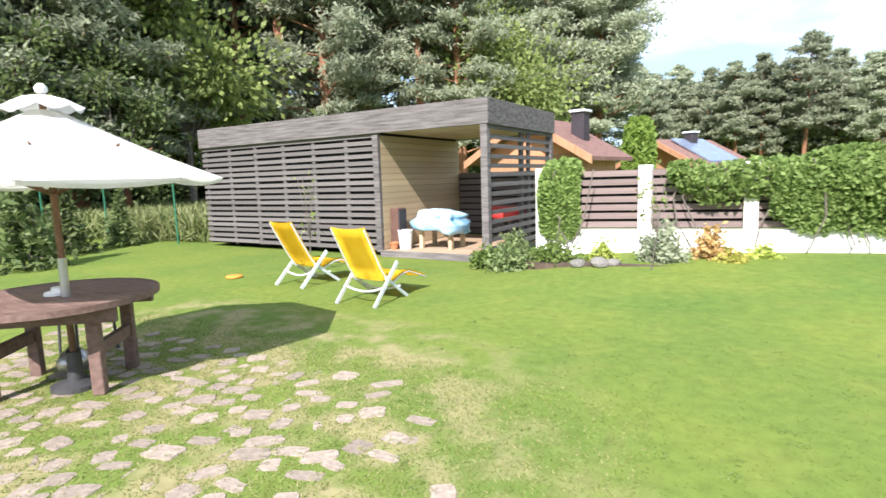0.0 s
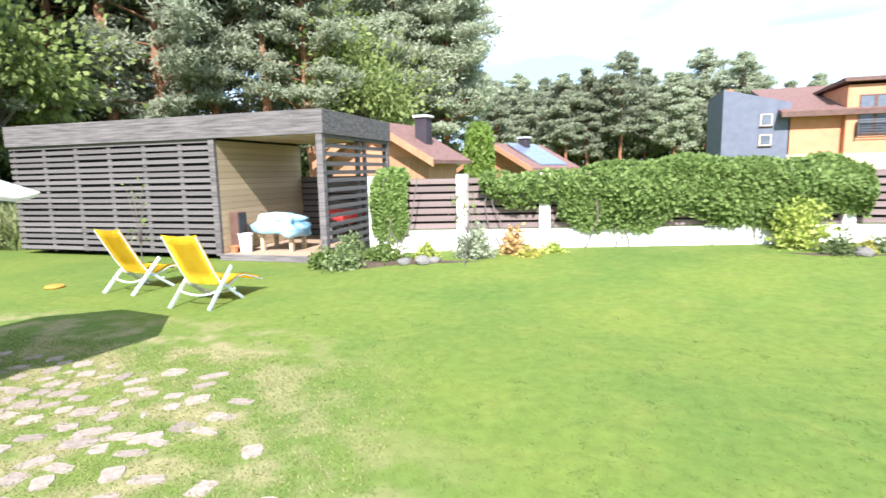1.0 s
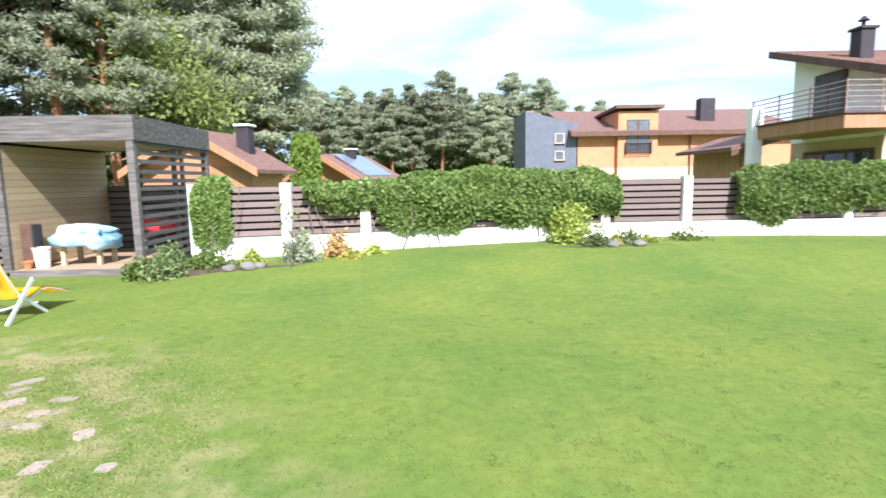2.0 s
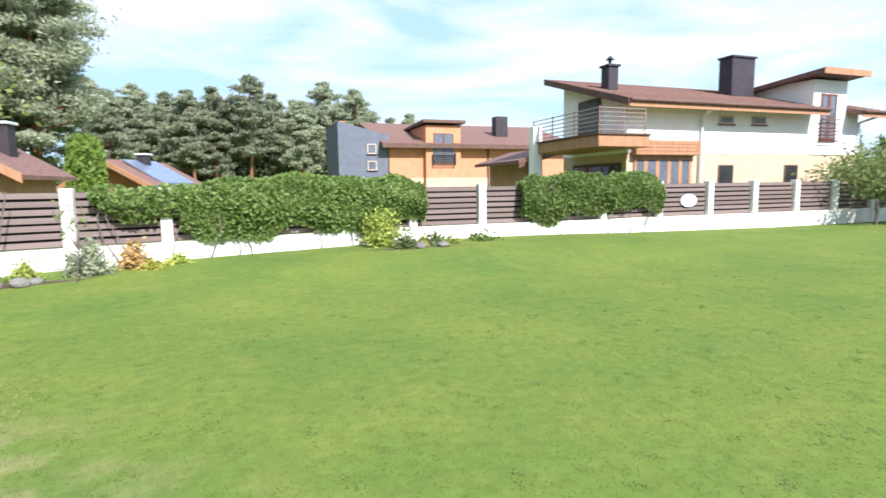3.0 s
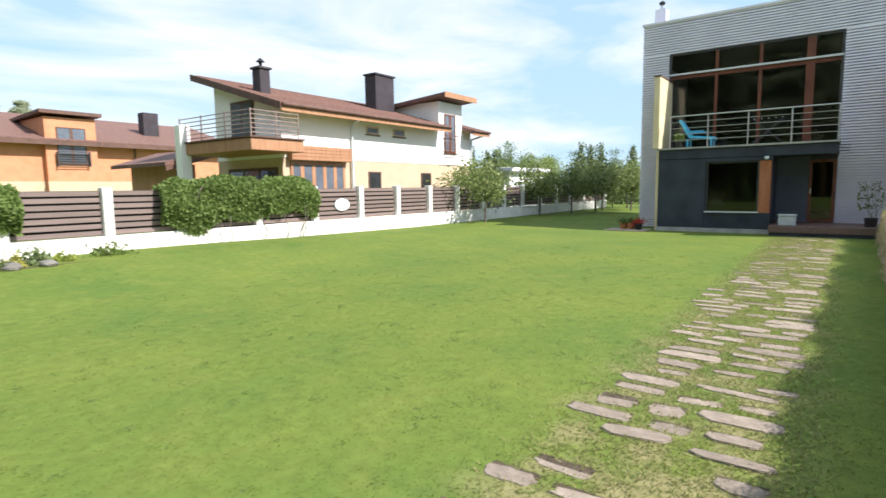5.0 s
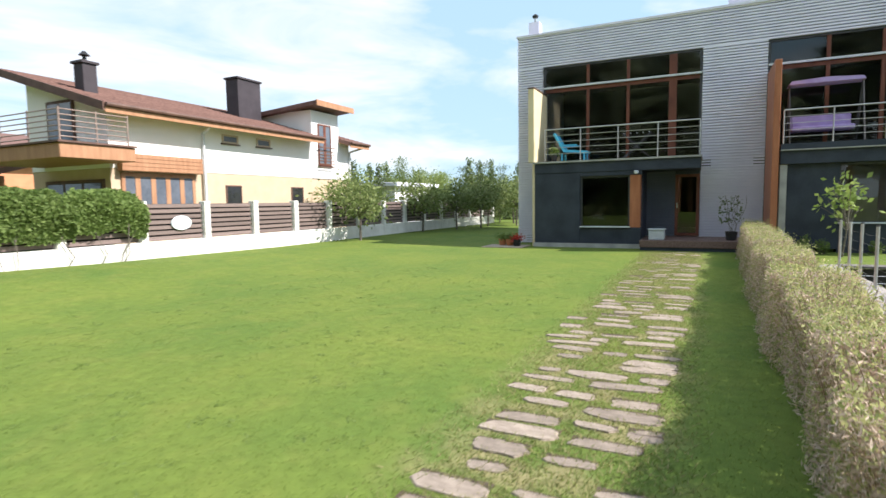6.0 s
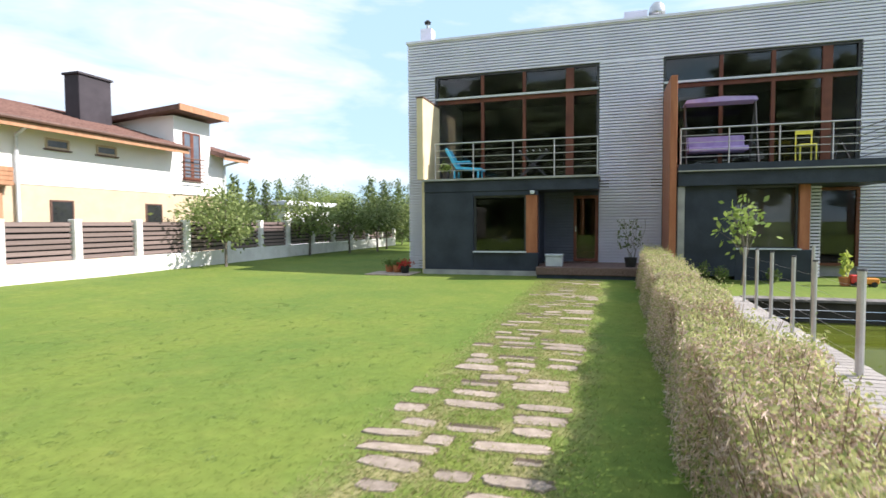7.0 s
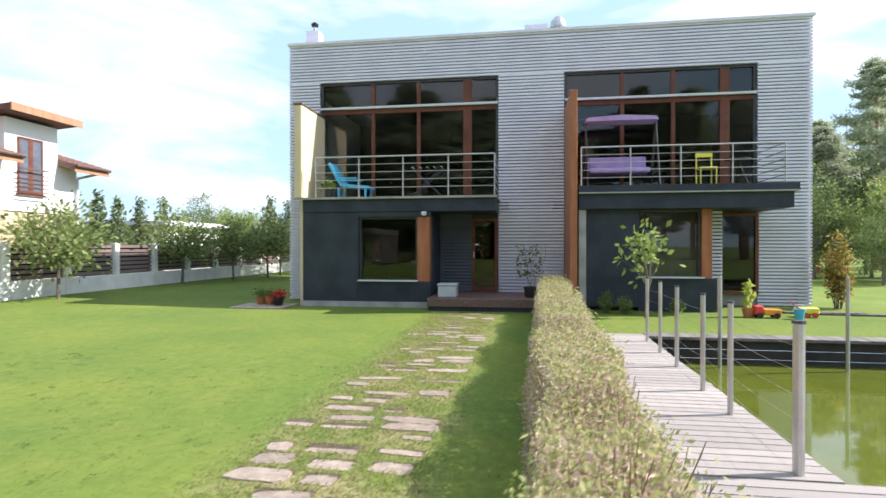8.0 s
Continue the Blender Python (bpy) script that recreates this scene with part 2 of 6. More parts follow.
BLUEPLASTIC = mat("blue_plastic", (0.05, 0.38, 0.62), (0.1, 0.5, 0.75), 0.45, 4, 60, 0.05)
BLUECLOTH = mat("pale_blue_cloth", (0.13, 0.42, 0.66), (0.62, 0.8, 0.88), 0.7, 2.5, 40, 0.2)
REDPLASTIC = mat("red_plastic", (0.55, 0.03, 0.03), (0.68, 0.07, 0.06), 0.4, 4, 60, 0.05)
WHITEPLASTIC = mat("white_plastic", (0.72, 0.72, 0.72), (0.82, 0.82, 0.82), 0.45, 4, 60, 0.05)
PURPLECLOTH = mat("purple_cloth", (0.36, 0.26, 0.56), (0.5, 0.4, 0.7), 0.9, 5, 80, 0.15)
YELLOWPAINT = mat("yellow_paint", (0.65, 0.6, 0.06), (0.75, 0.7, 0.12), 0.5, 5, 60, 0.05)
TERRACOTTA = mat("terracotta", (0.4, 0.14, 0.06), (0.52, 0.22, 0.1), 0.8, 5, 60, 0.2)
SOLARBLUE = mat("solar_cells", (0.13, 0.16, 0.24), (0.2, 0.24, 0.33), 0.2, 4, 30, 0.02, spec=0.8)
SOIL = mat("soil", (0.05, 0.035, 0.025), (0.12, 0.09, 0.065), 0.95, 6, 50, 0.6)
SIGNMAT = mat("sign_enamel", (0.6, 0.72, 0.78), (0.78, 0.84, 0.86), 0.4, 6, 60, 0.02)
BLACKPLASTIC = mat("black_plastic", (0.012, 0.012, 0.013), (0.03, 0.03, 0.032), 0.45, 6, 60, 0.05)


# ---- building helpers ----
def top(name, loc, label, category, group="", kind=""):
    """An Empty at a thing's base."""
    return tagged(at_loc(new(name), loc), label, category, group, kind)


def at_loc(ob, loc):
    ob.location = loc
    return ob


def origin_of(ob):
    o = Vector((0, 0, 0))
    while ob is not None:
        o = o + ob.location
        ob = ob.parent
    return o


def link_mesh(name, me, material, parent, label=""):
    ob = new(name, me)
    if material is not None:
        me.materials.append(material)
    if parent is not None:
        me.transform(Matrix.Translation(-origin_of(parent)))
        ob.parent = parent
    if label:
        tagged(ob, label)
    return ob


def part(name, bm, material, parent=None, label="", smooth=False):
    """Links a bmesh, given in world coordinates, as one mesh object under a thing or a part."""
    me = bpy.data.meshes.new(name)
    bm.normal_update()
    bm.to_mesh(me)
    bm.free()
    if smooth:
        me.polygons.foreach_set("use_smooth", [True] * len(me.polygons))
    return link_mesh(name, me, material, parent, label)


def box(x0, x1, y0, y1, z0, z1, bevel=0.0, bm=None):
    own = bm is None
    bm = bm or bmesh.new()
    vs = [bm.verts.new((x, y, z)) for x in (x0, x1) for y in (y0, y1) for z in (z0, z1)]
    fs = [(0, 1, 3, 2), (4, 6, 7, 5), (0, 4, 5, 1), (2, 3, 7, 6), (0, 2, 6, 4), (1, 5, 7, 3)]
    made = [bm.faces.new([vs[i] for i in f]) for f in fs]
    bmesh.ops.recalc_face_normals(bm, faces=made)
    if bevel and own:
        bmesh.ops.bevel(bm, geom=bm.edges[:], offset=bevel, segments=1, affect="EDGES")
    return bm


def rod(p, q, r0, r1=None, sides=8, bm=None):
    """A tapered rod from p to q."""
    bm = bm or bmesh.new()
    r1 = r0 if r1 is None else r1
    p, q = Vector(p), Vector(q)
    d = (q - p).normalized()
    u = d.orthogonal().normalized()
    v = d.cross(u)
    rings = []
    for c, r in ((p, r0), (q, r1)):
        rings.append([bm.verts.new(c + (u * math.cos(a) + v * math.sin(a)) * r) for a in [2 * math.pi * i / sides for i in range(sides)]])
    for i in range(sides):
        bm.faces.new((rings[0][i], rings[0][(i + 1) % sides], rings[1][(i + 1) % sides], rings[1][i]))
    bm.faces.new(rings[0][::-1])
    bm.faces.new(rings[1])
    return bm


def tube(points, r, sides=8, bm=None):
    bm = bm or bmesh.new()
    for a, b in zip(points, points[1:]):
        rod(a, b, r, r, sides, bm)
    return bm


def prism(poly, axis, a0, a1, bm=None):
    """A polygon pushed along an axis. poly: pairs in the other two axes, in their order."""
    bm = bm or bmesh.new()

    def put(u, v, w):
        return {"x": (w, u, v), "y": (u, w, v), "z": (u, v, w)}[axis]
    lo = [bm.verts.new(put(u, v, a0)) for u, v in poly]
    hi = [bm.verts.new(put(u, v, a1)) for u, v in poly]
    n = len(poly)
    made = [bm.faces.new((lo[i], lo[(i + 1) % n], hi[(i + 1) % n], hi[i])) for i in range(n)]
    made += [bm.faces.new(lo[::-1]), bm.faces.new(hi)]
    bmesh.ops.recalc_face_normals(bm, faces=made)
    return bm


def revolve(profile, centre, sides=16, bm=None):
    """Rings of (radius, height) about an upright axis."""
    bm = bm or bmesh.new()
    rings = []
    for r, z in profile:
        rings.append([bm.verts.new((centre[0] + r * math.cos(2 * math.pi * i / sides), centre[1] + r * math.sin(2 * math.pi * i / sides), centre[2] + z)) for i in range(sides)])
    for a, b in zip(rings, rings[1:]):
        for i in range(sides):
            bm.faces.new((a[i], a[(i + 1) % sides], b[(i + 1) % sides], b[i]))
    bm.faces.new(rings[0][::-1])
    bm.faces.new(rings[-1])
    return bm


def cloud_mesh(name, centres, sizes, rng, aspect=1.6, up=0.0):
    """Many small leaves, one quad each, at the given centres."""
    n = len(centres)
    a = rng.normal(size=(n, 3))
    a[:, 2] = a[:, 2] * (1 - up) + up * 2.0
    a /= np.linalg.norm(a, axis=1)[:, None]
    b = np.cross(a, rng.normal(size=(n, 3)))
    b /= np.linalg.norm(b, axis=1)[:, None] + 1e-9
    s = np.asarray(sizes).reshape(-1, 1) * 0.5
    quad = np.stack([centres - a * s * aspect, centres + b * s * 0.8 - a * s * 0.1, centres + a * s * aspect, centres - b * s * 0.8 + a * s * 0.1], 1).reshape(-1, 3)
    me = bpy.data.meshes.new(name)
    me.vertices.add(4 * n)
    me.vertices.foreach_set("co", quad.ravel())
    me.loops.add(4 * n)
    me.loops.foreach_set("vertex_index", np.arange(4 * n))
    me.polygons.add(n)
    me.polygons.foreach_set("loop_start", np.arange(0, 4 * n, 4))
    me.update(calc_edges=True)
    me.validate()
    return me


def needle_mesh(name, centres, sizes, rng, aspect):
    """Many thin three-cornered tufts of needles."""
    n = len(centres)
    a = rng.normal(size=(n, 3))
    a /= np.linalg.norm(a, axis=1)[:, None]
    b = np.cross(a, rng.normal(size=(n, 3)))
    b /= np.linalg.norm(b, axis=1)[:, None] + 1e-9
    s = np.asarray(sizes).reshape(-1, 1)
    tri = np.stack([centres - a * s * aspect * 0.5 - b * s * 0.5, centres - a * s * aspect * 0.4 + b * s * 0.5, centres + a * s * aspect * 0.6], 1).reshape(-1, 3)
    me = bpy.data.meshes.new(name)
    me.vertices.add(3 * n)
    me.vertices.foreach_set("co", tri.ravel())
    me.loops.add(3 * n)
    me.loops.foreach_set("vertex_index", np.arange(3 * n))
    me.polygons.add(n)
    me.polygons.foreach_set("loop_start", np.arange(0, 3 * n, 3))
    me.update(calc_edges=True)
    me.validate()
    return me


def leaves(name, centres, sizes, material, parent, seed=1, aspect=1.6, label="", up=0.0):
    return link_mesh(name, cloud_mesh(name, np.asarray(centres, float), sizes, np.random.default_rng(seed), aspect, up), material, parent, label)


def pieces(name, shape, material, parent, spots):
    """Alike pieces on one mesh. spots: poses in world coordinates."""
    me = bpy.data.meshes.new(name)
    shape.normal_update()
    shape.to_mesh(me)
    shape.free()
    me.materials.append(material)
    o = Matrix.Translation(-origin_of(parent)) if parent is not None else Matrix()
    for m in spots:
        ob = new(name, me)
        ob.parent = parent
        ob.matrix_basis = o @ m


def put_box(cx, cy, cz, sx, sy, sz, turn=0.0, tilt=0.0):
    """Pose and size for a unit piece."""
    return pose(cx, cy, cz, 0, tilt, turn) @ Matrix.Diagonal((sx, sy, sz, 1))


def unit():
    return box(-0.5, 0.5, -0.5, 0.5, -0.5, 0.5)


def setting(name, bm, material, label, category):
    return tagged(part(name, bm, material), label, category, kind="structure")


# ---- ground ----
def ease(v):
    v = min(1.0, max(0.0, v))
    return v * v * (3 - 2 * v)


def ground_z(x, y):
    """The lawn rises a little towards the boundary fence."""
    return 0.3 * ease((y - 13.0) / 5.2) * ease((x + 6.6) / 2.2) * (1 - 0.5 * ease((x - 5) / 9))


def build_ground():
    bm = bmesh.new()
    # one sheet with the pond basin left out of it
    xs = [-1500, -60] + [-8 + k * 0.8 for k in range(22)] + [15.35] + [16 + k for k in range(1, 8)] + [60, 1500]
    xs = sorted(set(xs) - {9.6}) + [9.6]
    xs = sorted(xs)
    ys = [-1500, -60, -6.0, 3.25, 10] + [13 + k * 0.65 for k in range(9)] + [26, 60, 1500]
    grid = [[bm.verts.new((x, y, ground_z(x, y))) for y in ys] for x in xs]
    for i in range(len(xs) - 1):
        for j in range(len(ys) - 1):
            if 9.5 < (xs[i] + xs[i + 1]) / 2 < 15.35 and -6 <= ys[j] < 3.2:
                continue
            bm.faces.new((grid[i][j], grid[i + 1][j], grid[i + 1][j + 1], grid[i][j + 1]))
    setting("ground", bm, LAWN, "mown green lawn with a few yellowed patches", "lawn")


build_ground()


# ---- grey double house ----
FX = 19.8    # front of the projecting ground floor
GX = 21.2    # front of the sheet-metal facade


def ribbed(y0, y1, z0, z1, x=GX, pitch=0.09, depth=0.11, bm=None):
    """Sheet metal with level ribs that faces the garden."""
    bm = bm or bmesh.new()
    z = z0
    prof = [(0.0, 0.0), (0.6, 0.0), (0.65, 1.0), (0.95, 1.0)]
    rows = []
    while z < z1:
        for f, d in prof:
            zz = z + f * pitch
            if zz < z1:
                rows.append((zz, x + d * depth))
        z += pitch
    rows.append((z1, x))
    left = [bm.verts.new((xx, y1, zz)) for zz, xx in rows]
    right = [bm.verts.new((xx, y0, zz)) for zz, xx in rows]
    for i in range(len(rows) - 1):
        bm.faces.new((left[i], right[i], right[i + 1], left[i + 1]))
    return bm


def window(house, x, y0, y1, z0, z1, posts=(), rails=(), frame=FRAMEWOOD, w=0.07, name="window", label="dark glazing in reddish wooden frames"):
    """A glazed front in the plane x, with upright posts and level rails."""
    win = part(name, frame_bm(x, y0, y1, z0, z1, w), DARKSTEEL, house, label)
    for y, pw in posts:
        part("mullion", box(x - 0.05, x + 0.05, y - pw / 2, y + pw / 2, z0 + w, z1 - w), frame, win)
    for z, rw in rails:
        part("transom", box(x - 0.045, x + 0.045, y0 + w, y1 - w, z - rw / 2, z + rw / 2), frame, win)
    edges = [y0 + w * 0.5] + sorted(p for p, _ in posts) + [y1 - w * 0.5]
    for a, b in zip(edges, edges[1:]):
        g = part("pane", box(x + 0.004, x + 0.014, a + 0.01, b - 0.01, z0 + w * 0.5, z1 - w * 0.5), GLASS, win)
        g.visible_shadow = False
    return win


def frame_bm(x, y0, y1, z0, z1, w):
    bm = bmesh.new()
    box(x - 0.055, x + 0.055, y0, y0 + w, z0, z1, bm=bm)
    box(x - 0.055, x + 0.055, y1 - w, y1, z0, z1, bm=bm)
    box(x - 0.053, x + 0.053, y0 + w, y1 - w, z0, z0 + w, bm=bm)
    box(x - 0.053, x + 0.053, y0 + w, y1 - w, z1 - w, z1, bm=bm)
    return bm


def railing(house, x, y0, y1, z0, z1, n_rails=5, ends=(), material=STEEL, step=1.2):
    rail = part("railing", tube([(x, y0, z1), (x, y1, z1)], 0.02), material, house, "brushed steel balcony railing with level bars")
    for i in range(1, n_rails):
        z = z0 + (z1 - z0) * i / n_rails
        part("bar", tube([(x, y0, z), (x, y1, z)], 0.008, 6), material, rail)
    n = max(2, round(abs(y1 - y0) / step) + 1)
    for i in range(n):
        y = y0 + (y1 - y0) * i / (n - 1)
        part("post", tube([(x, y, z0 - 0.05), (x, y, z1)], 0.017, 8), material, rail)
    for y in ends:
        for i in range(1, n_rails + 1):
            z = z0 + (z1 - z0) * i / n_rails
            part("bar", tube([(x, y, z), (GX - 0.02, y, z)], 0.012, 6), material, rail)
    return rail


def build_grey_house():
    h = top("double_house", (GX + 5, 5, 0), "two-storey double house clad in grey ribbed sheet metal", "house")
    L0, L1, R0, R1 = 5.92, 11.15, -0.83, 4.12   # openings of the two flats
    N, S, T, OT = 12.1, -2.15, 7.5, 6.37
    bm = ribbed(S, N, OT, T)
    ribbed(L1, N, 0.02, OT, bm=bm)
    ribbed(R1, L0, 0.02, OT, bm=bm)
    ribbed(S, R0, 0.02, OT, bm=bm)
    part("front_cladding", bm, SHEET, h, "grey ribbed sheet metal")
    # carcass behind the sheet
    back = GX + 10.5
    for w in ((GX + 0.13, back, N - 0.3, N - 0.002, 0, T - 0.05), (GX + 0.13, back, S + 0.002, S + 0.3, 0, T - 0.05), (back - 0.3, back, S + 0.31, N - 0.31, 0, T - 0.05)):
        part("wall", box(*w), SHEET, h)
    part("wall", box(GX + 0.13, GX + 2.6, R1 + 0.001, L0 - 0.001, 0, OT - 0.01), SHEET, h)
    part("lintel", box(GX + 0.13, GX + 0.45, S + 0.31, N - 0.31, OT + 0.005, T - 0.06), SHEET, h)
    part("roof", box(GX + 0.46, back - 0.31, S + 0.31, N - 0.31, 6.8, 6.95), DARKSTEEL, h)
    part("coping", box(GX - 0.05, GX + 0.5, S - 0.04, N + 0.04, T, T + 0.07), SHEET, h, "pale folded metal edge")
    # rooms, simple boxes whose dark colour stands for the unlit interior
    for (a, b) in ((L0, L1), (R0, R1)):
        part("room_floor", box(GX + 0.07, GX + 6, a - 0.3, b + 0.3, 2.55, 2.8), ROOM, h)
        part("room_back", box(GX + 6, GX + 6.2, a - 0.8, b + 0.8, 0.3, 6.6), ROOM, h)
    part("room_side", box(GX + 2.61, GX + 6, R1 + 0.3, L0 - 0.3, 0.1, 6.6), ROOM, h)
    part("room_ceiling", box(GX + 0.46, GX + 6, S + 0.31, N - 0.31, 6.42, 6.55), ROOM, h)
    part("ground_slab", box(GX + 0.08, GX + 6, S + 0.31, N - 0.31, 0.0, 0.32), CONCRETE, h)
    # upper glazing, almost flush with the sheet
    gx = GX + 0.12
    window(h, gx, L0 + 0.01, L1 - 0.01, 2.82, OT - 0.01, posts=((9.56, 0.1), (8.21, 0.1), (6.8, 0.24)), rails=((5.5, 0.12),))
    window(h, gx, R0 + 0.01, R1 - 0.01, 2.82, OT - 0.01, posts=((2.57, 0.1), (1.25, 0.1), (-0.05, 0.24)), rails=((5.5, 0.12),))
    part("awning_rail", box(gx - 0.14, gx - 0.06, L0 + 0.02, L1 - 0.02, 5.57, 5.63), WHITEMETAL, h)
    part("awning_rail", box(gx - 0.14, gx - 0.06, R0 + 0.02, R1 - 0.02, 5.57, 5.63), WHITEMETAL, h)
    # balcony decks on the projecting ground floor
    part("balcony_slab", box(FX - 0.24, GX - 0.002, L0 - 0.02, 11.0, 2.46, 2.79, 0.01), SLATEWALL, h, "dark slate-coloured balcony slab")
    part("drip_edge", box(FX - 0.32, GX - 0.01, L0 - 0.05, 11.04, 2.795, 2.85), CONCRETE, h)
    part("balcony_slab", box(FX - 0.42, GX - 0.002, -0.9, 3.9, 2.46, 2.86, 0.01), SLATEWALL, h, "dark slate-coloured projecting slab")
    part("slab_rim", box(FX - 0.5, GX - 0.01, -0.98, 3.9, 2.865, 3.02), SLATEWALL, h)
    part("drip_edge", box(FX - 0.52, FX - 0.3, -0.98, 3.9, 2.83, 2.86), CONCRETE, h)
    railing(h, FX - 0.16, L0 + 0.02, 10.66, 2.9, 3.91, ends=(L0 + 0.02,))
    railing(h, FX - 0.4, -0.72, 3.84, 3.03, 3.95, ends=(-0.72,))
    # screens beside the balconies
    fin = part("fin", box(FX - 0.3, GX - 0.003, 11.0, 11.2, 2.855, 5.3, 0.01), YELLOWPANEL, h, "pale yellow screen panel beside the balcony")
    part("fin_cap", box(FX - 0.33, GX - 0.004, 10.98, 11.22, 5.305, 5.34), BROWNTRIM, fin)
    part("fin", box(FX - 0.5, GX - 0.003, 3.94, 4.11, 0.0, 5.33, 0.01), FINWOOD, h, "tall orange-stained wooden screen panel")
    part("corner_strip", box(FX - 0.16, FX + 0.1, 11.005, 11.1, 0.0, 2.79), YELLOWPANEL, h)
    # ground floor of the first flat
    part("slate_wall", box(FX - 0.22, FX + 0.1, 9.48, 11.0, 0.14, 2.455, 0.01), SLATEWALL, h, "dark slate-coloured cladding")
    part("slate_wall", box(FX + 0.1, GX - 0.01, 10.8, 11.0, 0.0, 2.455), SLATEWALL, h)
    part("slate_wall", box(FX - 0.22, FX + 0.1, 7.56, 9.475, 0.14, 0.66, 0.01), SLATEWALL, h)
    part("slate_wall", box(FX - 0.215, FX + 0.1, 7.56, 9.475, 2.33, 2.455), SLATEWALL, h)
    part("plinth", box(FX - 0.3, FX + 0.1, 7.56, 11.02, 0.0, 0.135), CONCRETE, h, "pale concrete plinth")
    window(h, FX - 0.08, 7.92, 9.47, 0.66, 2.325, frame=DARKSTEEL, w=0.05, label="wide dark window")
    part("window_sill", box(FX - 0.32, FX - 0.14, 7.9, 9.47, 0.665, 0.7), WHITEMETAL, h)
    part("orange_post", box(FX - 0.2, FX + 0.1, 7.6, 7.91, 0.665, 2.325), FINWOOD, h, "orange-stained wooden post panel")
    part("porch_side", box(FX + 0.1, GX + 0.2, 7.56, 7.68, 0.33, 2.455), SLATEWALL, h)
    # shade of the recess is put into this cladding's darker colour
    part("porch_cladding", ribbed(6.66, 7.56, 0.33, 2.455, x=GX - 0.1), GREYBLUE, h, "grey ribbed porch cladding, coloured darker for the shade of the recess")
    door = part("door", frame_bm(GX - 0.05, L0 + 0.01, 6.66, 0.33, 2.35, 0.09), FRAMEWOOD, h, "glazed garden door in a dark frame")
    g = part("pane", box(GX - 0.05, GX - 0.04, L0 + 0.08, 6.59, 0.4, 2.28), GLASS, door)
    g.visible_shadow = False
    part("door_handle", box(GX - 0.15, GX - 0.11, 6.58, 6.61, 1.25, 1.42), STEEL, door)
    part("door_head", box(GX - 0.08, GX + 0.05, L0 + 0.01, 6.66, 2.355, 2.455), SLATEWALL, h)
    part("terrace_step", box(FX - 0.9, GX - 0.11, 4.2, 7.54, 0.1, 0.31, 0.01), TABLEWOOD, h, "low brown wooden terrace step")
    part("step_riser", box(FX - 0.86, GX - 0.12, 4.22, 7.52, 0.0, 0.1), SLATEWALL, h)
    part("outdoor_lamp", revolve([(0.05, 0), (0.07, 0.04), (0.06, 0.1)], (FX - 0.32, 7.72, 2.35), 10), WHITEMETAL, h)
    # ground floor of the second flat
    part("slate_wall", box(FX - 0.22, FX + 0.1, 2.48, 3.7, 0.1, 2.455), SLATEWALL, h)
    part("grey_post", box(FX - 0.36, FX - 0.1, 3.72, 3.89, 0.0, 2.455), CONCRETE, h, "grey weathered post")
    part("slate_wall", box(FX - 0.22, FX + 0.1, 0.69, 2.475, 0.0, 0.8), SLATEWALL, h)
    window(h, FX + 0.0, 1.02, 2.47, 0.81, 2.45, frame=DARKSTEEL, w=0.05, label="wide dark window with a drawn blind")
    part("blind", box(FX + 0.12, FX + 0.14, 1.04, 2.44, 0.85, 2.42), BLIND, h, "brown drawn window blind")
    part("window_sill", box(FX - 0.32, FX - 0.06, 1.0, 2.475, 0.805, 0.835), WHITEMETAL, h)
    part("orange_post", box(FX - 0.14, FX + 0.1, 0.78, 1.01, 0.805, 2.455), FINWOOD, h, "orange-stained wooden post panel")
    part("porch_cladding", ribbed(0.3, 0.78, 0.05, 2.45, x=FX + 0.6), SHEET, h)
    part("porch_side", box(FX + 0.65, GX - 0.01, 0.32, 0.5, 0.05, 2.45), SLATEWALL, h)
    door = part("door", frame_bm(GX - 0.03, R0 + 0.0, 0.3, 0.3, 2.44, 0.08), FRAMEWOOD, h, "dark glazed garden door")
    g = part("pane", box(GX - 0.03, GX - 0.02, R0 + 0.07, 0.23, 0.36, 2.38), GLASS, door)
    g.visible_shadow = False
    # roof furniture
    pipe = part("flue", box(GX + 0.9, GX + 1.3, 11.55, 11.95, 6.95, 8.3), SHEET, h, "grey metal flue box")
    part("flue_pipe", tube([(GX + 1.1, 11.75, 8.3), (GX + 1.1, 11.75, 8.5)], 0.05), STEEL, pipe)
    part("flue_cowl", revolve([(0.1, 0.13), (0.12, 0.2), (0.03, 0.27)], (GX + 1.1, 11.75, 8.38), 12), BLACKPLASTIC, pipe)
    dish = part("roof_vent", box(GX + 1.2, GX + 1.8, 4.5, 5.2, 6.95, 8.2), SHEET, h, "grey metal roof vent box")
    part("vent_dome", revolve([(0.22, 0.0), (0.26, 0.17), (0.22, 0.36), (0.12, 0.48)], (GX + 1.5, 4.2, 8.0), 14), STEEL, dish, smooth=True)


build_grey_house()


# ---- shed ----
SHED_TOP = 0.912


